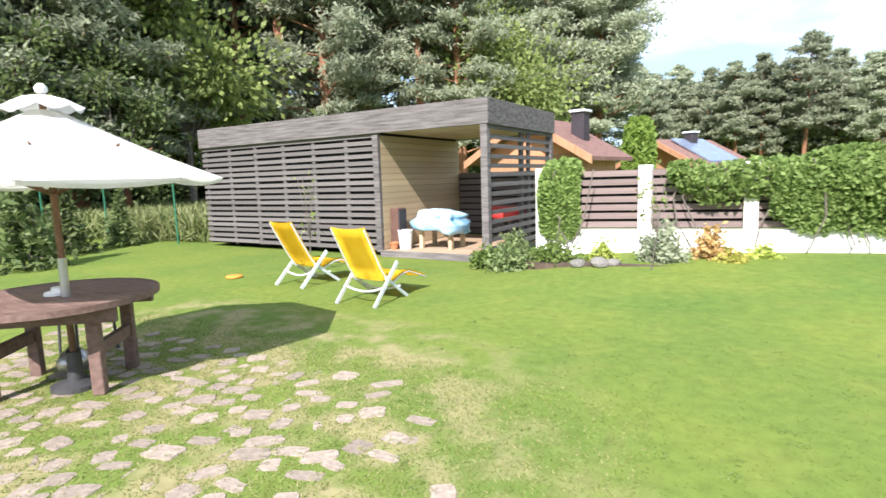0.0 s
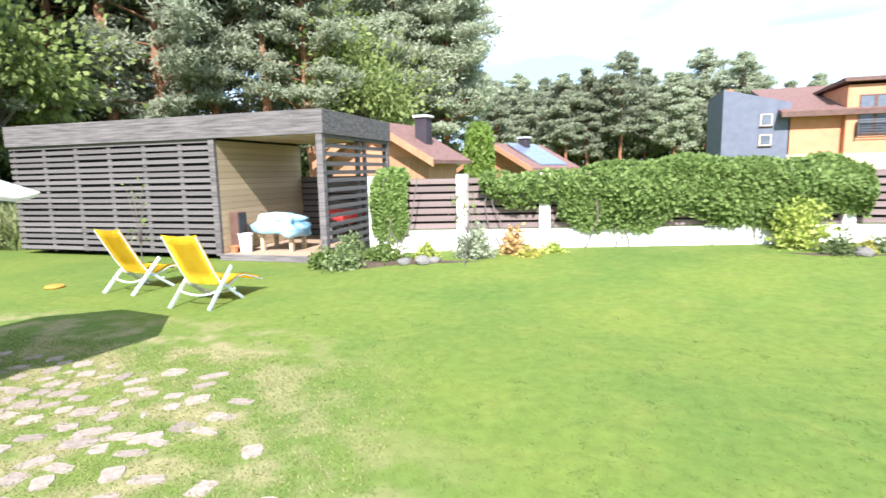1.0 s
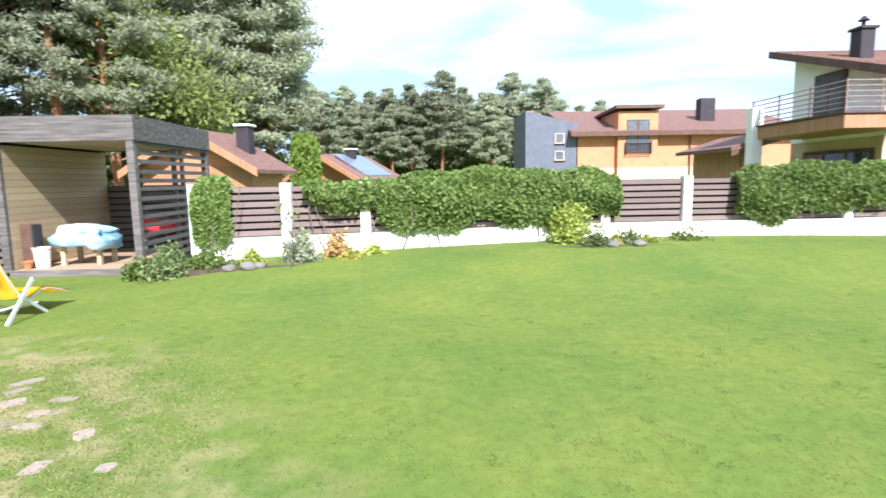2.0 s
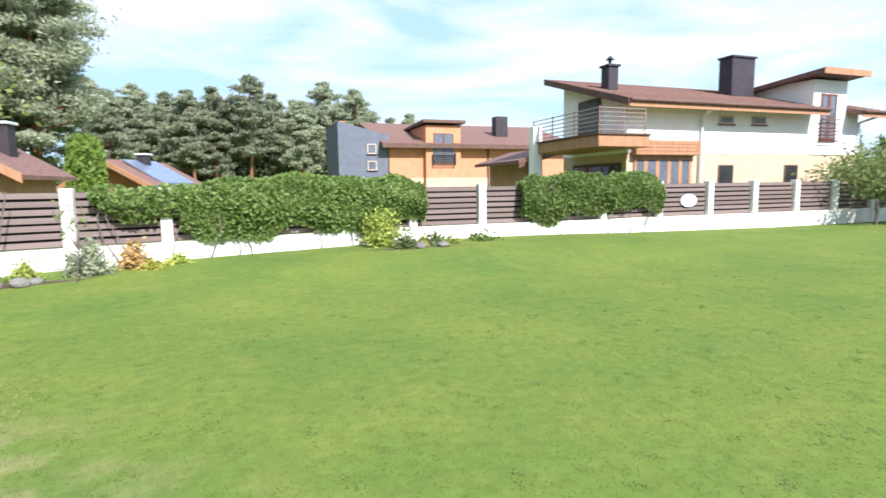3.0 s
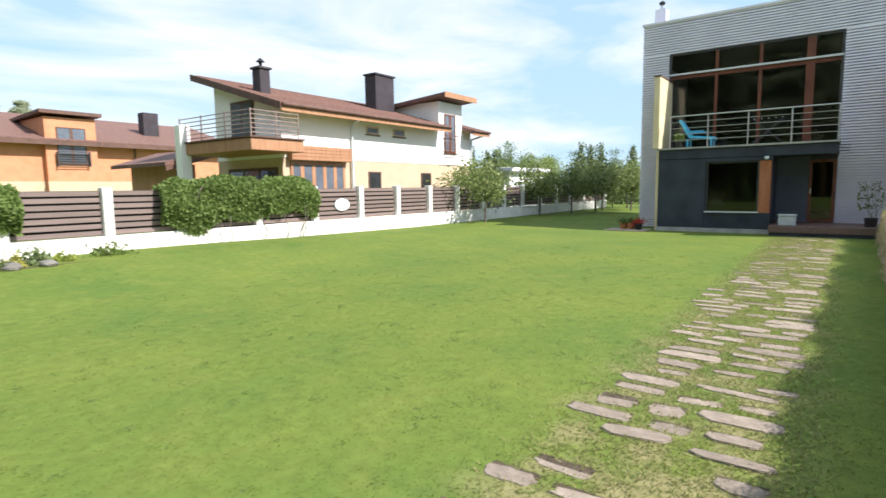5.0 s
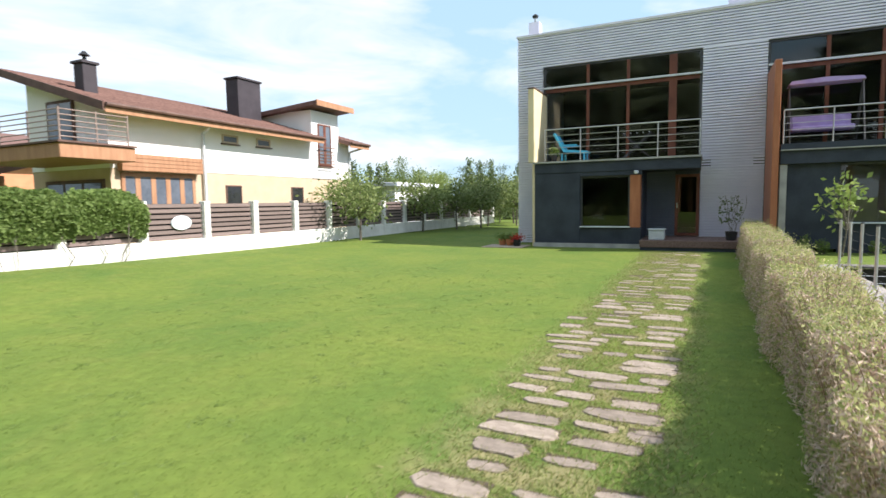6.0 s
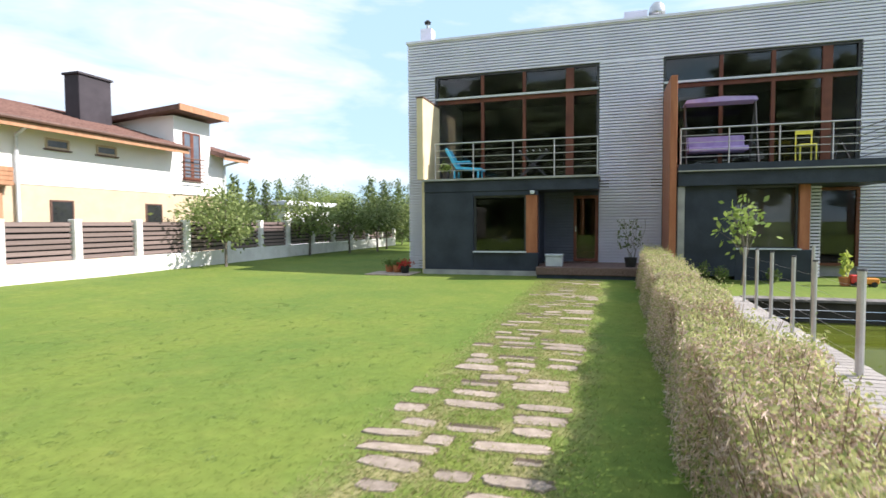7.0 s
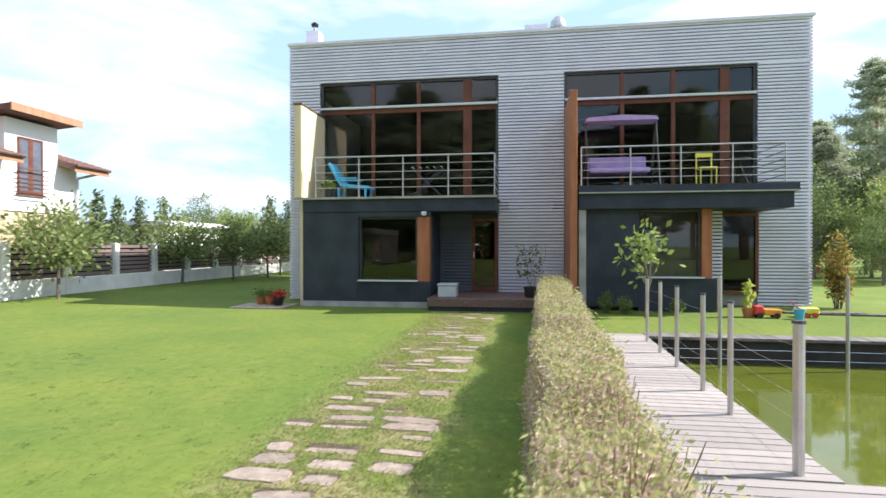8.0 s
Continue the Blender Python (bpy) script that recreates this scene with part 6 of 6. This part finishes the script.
    part("pot", revolve([(0.13, 0), (0.17, 0.26), (0.15, 0.26), (0.12, 0.05)], (FX - 0.35, 5.05, 0.31), 16), BLACKPLASTIC, b)
    bm = bmesh.new()
    r = random.Random(12)
    for k in range(9):
        p = Vector((FX - 0.3, 5.05 + r.uniform(-0.1, 0.1), 0.5))
        for i in range(4):
            q = p + Vector((r.uniform(-0.03, 0.05), r.uniform(-0.16, 0.18), 0.28))
            rod(p, q, 0.006, 0.005, 4, bm)
            p = q
    part("stems", bm, DULLBARK, b)
    g = np.random.default_rng(62)
    leaves("foliage", np.stack([g.uniform(FX - 0.38, FX - 0.12, 130), g.uniform(4.75, 5.4, 130), g.uniform(0.8, 1.6, 130)], 1), g.uniform(0.04, 0.08, 130), LEAFDARK, b, 63)
    for i, (x, y) in enumerate(((FX - 0.5, 11.55), (FX - 0.35, 11.85), (FX - 0.25, 12.15))):
        p = top("flower_pot", (x, y, 0), "terracotta pot with red flowers by the house corner", "plant", "pots at the house corner")
        part("pot", revolve([(0.11, 0), (0.15, 0.22), (0.13, 0.22), (0.1, 0.05)], (x, y, 0.03), 14), TERRACOTTA if i else BLACKPLASTIC, p)
        g = np.random.default_rng(70 + i)
        leaves("foliage", np.array((x, y, 0.3)) + g.normal(size=(220, 3)) * np.array((0.1, 0.1, 0.06)), g.uniform(0.03, 0.07, 220), BROAD if i else REDLEAF, p, 71 + i)
    setting("pavement", box(FX - 1.1, FX - 0.02, 11.2, 12.6, 0.0, 0.03), STONE, "worn paving beside the house corner", "paving")
    # second garden
    tr = broad_tree("fruit_tree", 91, 1.95, 0.5, 1.1, 190, 0.12, LIMEAPPLE, 0.025, "young fruit tree with light green leaves before the slate wall", squash=1.2)
    drop_at(tr, 18.3, 2.6, 0)
    for i, (x, y, h) in enumerate(((19.1, 3.3, 0.5), (19.0, 2.9, 0.4), (19.2, 1.7, 0.35))):
        shrub("garden_plant", x, y, 0.45, h, 420, 0.04, BROAD, 120 + i, "small green plant along the slate wall", 0.2)
    t = top("toy_truck", (18.7, -0.3, 0), "orange and red plastic toy truck in the grass", "toy")
    part("bed", box(18.6, 18.8, -0.3, 0.05, 0.07, 0.2, 0.015), ORANGEPLASTIC, t)
    part("cab", box(18.61, 18.79, 0.06, 0.24, 0.07, 0.27, 0.02), REDPLASTIC, t)
    for yy in (-0.2, 0.14):
        for xx in (18.59, 18.81):
            bm = bmesh.new()
            bmesh.ops.create_cone(bm, cap_ends=True, segments=14, radius1=0.06, radius2=0.06, depth=0.04)
            bm.transform(pose(xx, yy, 0.06, 0, 90, 0))
            part("wheel", bm, BLACKPLASTIC, t)
    b = top("toy_bucket", (18.55, -0.62, 0), "small blue plastic toy bucket in the grass", "bucket", "garden toys")
    part("body", revolve([(0.08, 0), (0.11, 0.2), (0.12, 0.2), (0.12, 0.22), (0.1, 0.22), (0.075, 0.02)], (18.55, -0.62, 0), 14), BLUEPLASTIC, b)
    part("handle", tube([(18.55, -0.74, 0.21), (18.55, -0.7, 0.3), (18.55, -0.62, 0.33), (18.55, -0.54, 0.3), (18.55, -0.5, 0.21)], 0.006, 6), WHITEPLASTIC, b)
    b = top("toy_wagon", (18.95, -0.95, 0), "yellow and red plastic toy wagon in the grass", "toy", "garden toys")
    part("tray", box(18.82, 19.08, -1.16, -0.76, 0.08, 0.22, 0.02), YELLOWPAINT, b)
    part("handle", rod((18.84, -0.78, 0.18), (18.7, -0.5, 0.36), 0.01), REDPLASTIC, b)
    for yy in (-1.06, -0.86):
        for xx in (18.81, 19.09):
            bm = bmesh.new()
            bmesh.ops.create_cone(bm, cap_ends=True, segments=14, radius1=0.06, radius2=0.06, depth=0.03)
            bm.transform(pose(xx, yy, 0.06, 0, 90, 0))
            part("wheel", bm, REDPLASTIC, b)
    for i, (x, y, q) in enumerate(((19.5, -1.5, 78), (19.62, -1.75, 92), (19.4, -2.0, 84))):
        p = top("timber_board", (x, y, 0), "weathered wooden board lying in the grass by the house", "board", "boards by the house")
        bm = box(-0.75, 0.75, -0.07, 0.07, 0.002, 0.045, 0.006)
        bm.transform(pose(x, y, 0, 0, 0, q))
        part("plank", bm, GREYWOOD, p)
    b = top("leaf_bowl", (18.8, 0.55, 0), "large green leafed house plant in a pot", "plant")
    part("pot", revolve([(0.1, 0), (0.14, 0.2), (0.12, 0.2), (0.1, 0.04)], (18.8, 0.3, 0), 12), TERRACOTTA, b)
    g = np.random.default_rng(77)
    leaves("foliage", np.array((18.8, 0.3, 0.55)) + g.normal(size=(26, 3)) * np.array((0.07, 0.07, 0.13)), g.uniform(0.1, 0.2, 26), LIME, b, 78)
    shrub("climbing_rose", 20.9, -2.6, 0.7, 1.9, 900, 0.09, RUSTGREEN, 130, "climbing rose with orange hips at the house end")


SHEETPLASTIC = mat("grey_plastic", (0.4, 0.43, 0.47), (0.52, 0.55, 0.58), 0.45, 4, 60, 0.05)
REDLEAF = leaf_mat("red_flowers", (0.35, 0.02, 0.02), (0.6, 0.08, 0.06), 0.3)
ORANGEPLASTIC = mat("orange_plastic", (0.7, 0.22, 0.03), (0.8, 0.32, 0.06), 0.4, 4, 60, 0.05)
LIMEAPPLE = leaf_mat("fruit_leaves", (0.16, 0.24, 0.05), (0.36, 0.44, 0.14), 0.4)
RUSTGREEN = leaf_mat("rose_leaves", (0.1, 0.16, 0.03), (0.5, 0.3, 0.08), 0.35)
build_balcony_things()


# ---- paving stones in the grass ----
def stone_mesh(seed):
    """A flat stone of about unit size with an uneven, chipped outline."""
    r = random.Random(seed)
    bm = bmesh.new()
    ring = []
    for quarter in range(4):
        for step in (8, 37, 53, 82):
            a = radians(90 * quarter + step + r.uniform(-5, 5))
            c, q = math.cos(a), math.sin(a)
            f = (abs(c) ** 4 + abs(q) ** 4) ** (-1 / 4) * r.uniform(0.82, 1.06)
            ring.append(Vector((0.5 * c * f, 0.5 * q * f, 0)))
    n = len(ring)
    lo = [bm.verts.new((p.x, p.y, -0.5)) for p in ring]
    hi = [bm.verts.new((p.x, p.y, 0.3 + r.uniform(-0.1, 0.05))) for p in ring]
    cap = [bm.verts.new((p.x * 0.95, p.y * 0.95, 0.5)) for p in ring]
    for i in range(n):
        j = (i + 1) % n
        bm.faces.new((lo[i], lo[j], hi[j], hi[i]))
        bm.faces.new((hi[i], hi[j], cap[j], cap[i]))
    bm.faces.new(cap)
    return bm


def build_paving():
    r = random.Random(17)
    path = top("stone_path", (10, 6.5, 0), "path of flat grey-brown stones sunk in the lawn", "path", kind="structure")
    patio = top("stone_patio", (-5.8, 10, 0), "worn patio of flat stones overgrown with grass", "patio", kind="structure")
    spots = [[] for _ in range(6)]
    stones = []
    x = 1.62
    while x < 18.7:
        lo, hi = 6.0 - 0.016 * (x - 6) + r.uniform(-0.05, 0.08), 7.36 - 0.022 * (x - 3) - 0.1 * ease((9 - x) / 6) + r.uniform(-0.14, 0.1)
        y = lo
        while y < hi - 0.12:
            ln = min(r.uniform(0.2, 0.62), hi - y + 0.08)
            wd = r.uniform(0.1, 0.22)
            if r.random() < 0.88 - 0.3 * ease((x - 8) / 5):
                stones.append((x + r.uniform(-0.04, 0.04), y + ln / 2, wd, ln, r.uniform(-8, 8)))
                spots[r.randrange(6)].append(put_box(stones[-1][0], stones[-1][1], r.uniform(-0.022, -0.008) - 0.003 * ease((x - 7) / 5), wd, ln, 0.05, stones[-1][4], r.uniform(-2, 2)))
            y += ln + r.uniform(0.03, 0.1)
        x += r.uniform(0.23, 0.31)
    for i, s in enumerate(spots):
        pieces("stone", stone_mesh(200 + i), STONE, path, s)
    # dark strips stand in for the shadow along each stone's far edge
    bm = bmesh.new()
    for sx, sy, wd, ln, turn in stones:
        box(sx + wd * 0.1, sx + wd * 0.5 + r.uniform(0.01, 0.03), sy - ln * 0.46, sy + ln * 0.46, -0.03, 0.0035, bm=bm)
    part("joint_soil", bm, SOIL, path, "dark soil strips that stand for the shadow along the far stone edges")
    spots = [[] for _ in range(6)]
    for i in range(30):
        for j in range(17):
            x = -8.8 + i * 0.21 + r.uniform(-0.04, 0.04) + (j % 2) * 0.1
            y = 7.6 + j * 0.21 + r.uniform(-0.04, 0.04)
            # the worn edge runs slantwise into the lawn
            edge = (x + 3.0) * 0.78 + (y - 10.0) * 0.62
            if edge > -0.1 or r.random() < 0.1 + max(0, edge + 1.6) * 0.45:
                continue
            stones.append((x, y, 0.15, 0.15, 0))
            spots[r.randrange(6)].append(put_box(x, y, r.uniform(-0.0245, -0.0145), r.uniform(0.12, 0.29), r.uniform(0.09, 0.19), 0.045, r.uniform(-5, 60), r.uniform(-2.5, 2.5)))
    for i, s in enumerate(spots):
        pieces("stone", stone_mesh(220 + i), STONE, patio, s)
    return stones


STONES = build_paving()


# ---- grass blades ----
def blades(name, x, y, height, width, material, parent, seed):
    """One narrow upright leaf at every place."""
    g = np.random.default_rng(seed)
    n = len(x)
    a = g.uniform(0, 6.283, n)
    lean = g.uniform(0.6, 2.4, n) * height
    b = g.uniform(0, 6.283, n)
    ux, uy = np.cos(a) * width, np.sin(a) * width
    v = np.empty((n, 3, 3))
    v[:, 0] = np.stack([x - ux, y - uy, np.full(n, -0.002)], 1)
    v[:, 1] = np.stack([x + ux, y + uy, np.full(n, -0.002)], 1)
    v[:, 2] = np.stack([x + np.cos(b) * lean, y + np.sin(b) * lean, height], 1)
    me = bpy.data.meshes.new(name)
    me.vertices.add(3 * n)
    me.vertices.foreach_set("co", v.ravel())
    me.loops.add(3 * n)
    me.loops.foreach_set("vertex_index", np.arange(3 * n))
    me.polygons.add(n)
    me.polygons.foreach_set("loop_start", np.arange(0, 3 * n, 3))
    me.update(calc_edges=True)
    me.validate()
    return link_mesh(name, me, material, parent)


def build_grass():
    g = np.random.default_rng(90)
    t = top("grass", (0, 8, 0), "short mown grass blades of the lawn", "grass", kind="stuff")

    def scatter(n, x0, x1, y0, y1):
        x, y = g.uniform(x0, x1, n), g.uniform(y0, y1, n)
        ok = ~((x > 9.4) & (x < 15.6) & (y < 4.7)) & ~((x > 4.0) & (x < 9.7) & (y < 4.7)) & ~((x > FX - 1.15) & (y < 13))
        for sx, sy, wd, ln, turn in STONES:
            ok &= ~((np.abs(x - sx) < wd * 0.27) & (np.abs(y - sy) < ln * 0.38))
        return x[ok], y[ok]

    def lift(ob):
        co = np.empty(len(ob.data.vertices) * 3)
        ob.data.vertices.foreach_get("co", co)
        co = co.reshape(-1, 3)
        o = origin_of(t)
        X, Y = co[:, 0] + o.x, co[:, 1] + o.y

        def soft(v):
            v = np.clip(v, 0, 1)
            return v * v * (3 - 2 * v)
        co[:, 2] += 0.3 * soft((Y - 13) / 5.2) * soft((X + 6.6) / 2.2) * (1 - 0.5 * soft((X - 5) / 9))
        ob.data.vertices.foreach_set("co", co.ravel())
    def thin_out(x, y, edges):
        """Fewer and fewer blades towards the edges of a stretch."""
        keep = np.ones(len(x))
        for v, full, none in edges:
            keep *= np.clip(((x if v == "x" else y) - none) / (full - none), 0, 1)
        ok = g.uniform(0, 1, len(x)) < keep
        return x[ok], y[ok]
    x, y = thin_out(*scatter(330000, -9.5, 15, 4.8, 16), (("x", 4, 15), ("y", 9, 16), ("x", -7, -9.5)))
    lift(blades("blades", x, y, g.uniform(0.005, 0.013, len(x)), g.uniform(0.003, 0.006, len(x)), BLADE, t, 91))
    x, y = thin_out(*scatter(60000, -13, 19.5, 7, 18.6), (("x", -9, -13), ("y", 12, 7), ("x", 14, 19.5)))
    lift(blades("far_blades", x, y, g.uniform(0.006, 0.014, len(x)), g.uniform(0.004, 0.007, len(x)), BLADE, t, 92))
    cx, cy = scatter(650, -5, 13, 6.5, 14)
    x = np.repeat(cx, 26) + g.normal(0, 0.035, 26 * len(cx))
    y = np.repeat(cy, 26) + g.normal(0, 0.035, 26 * len(cy))
    lift(blades("weed_leaves", x, y, g.uniform(0.006, 0.014, len(x)), g.uniform(0.005, 0.01, len(x)), WEED, t, 97))
    x, y = scatter(70000, -8.8, -2.6, 7.4, 11.6)
    keep = g.uniform(0, 1, len(x)) < np.clip(0.9 - ((x + 3.2) * 0.78 + (y - 10.0) * 0.62) * 0.55, 0, 1) * np.clip((12.4 - y) * 0.8, 0, 1)
    x, y = x[keep], y[keep]
    half = g.uniform(0, 1, len(x)) < 0.6
    blades("dry_blades", x[half], y[half], g.uniform(0.008, 0.02, half.sum()), g.uniform(0.003, 0.006, half.sum()), DRYGRASS, t, 93)
    half = ~half
    blades("patio_blades", x[half], y[half], g.uniform(0.008, 0.022, half.sum()), g.uniform(0.003, 0.006, half.sum()), BLADE, t, 95)
    x, y = scatter(110000, 0.6, 19, 5.6, 7.6)
    keep = g.uniform(0, 1, len(x)) < np.clip((y - 5.7) * 2.5, 0, 1) * np.clip((7.5 - y) * 2.0, 0, 1) * np.clip((x - 0.6) * 0.7, 0, 1)
    x, y = x[keep], y[keep]
    half = g.uniform(0, 1, len(x)) < 0.62
    blades("path_blades", x[half], y[half], g.uniform(0.012, 0.032, half.sum()), g.uniform(0.003, 0.007, half.sum()), DRYGRASS, t, 94)
    half = ~half
    blades("path_grass", x[half], y[half], g.uniform(0.012, 0.032, half.sum()), g.uniform(0.003, 0.007, half.sum()), BLADE, t, 96)


build_grass()

disc = top("flying_disc", (-9.88, 13.68, 0), "pale orange throwing disc lying on the grass", "toy")
part("rim", revolve([(0.08, 0.0), (0.135, 0.0), (0.14, 0.018), (0.12, 0.034), (0.03, 0.038)], (-9.88, 13.68, 0.01), 20), ORANGEPLASTIC, disc)
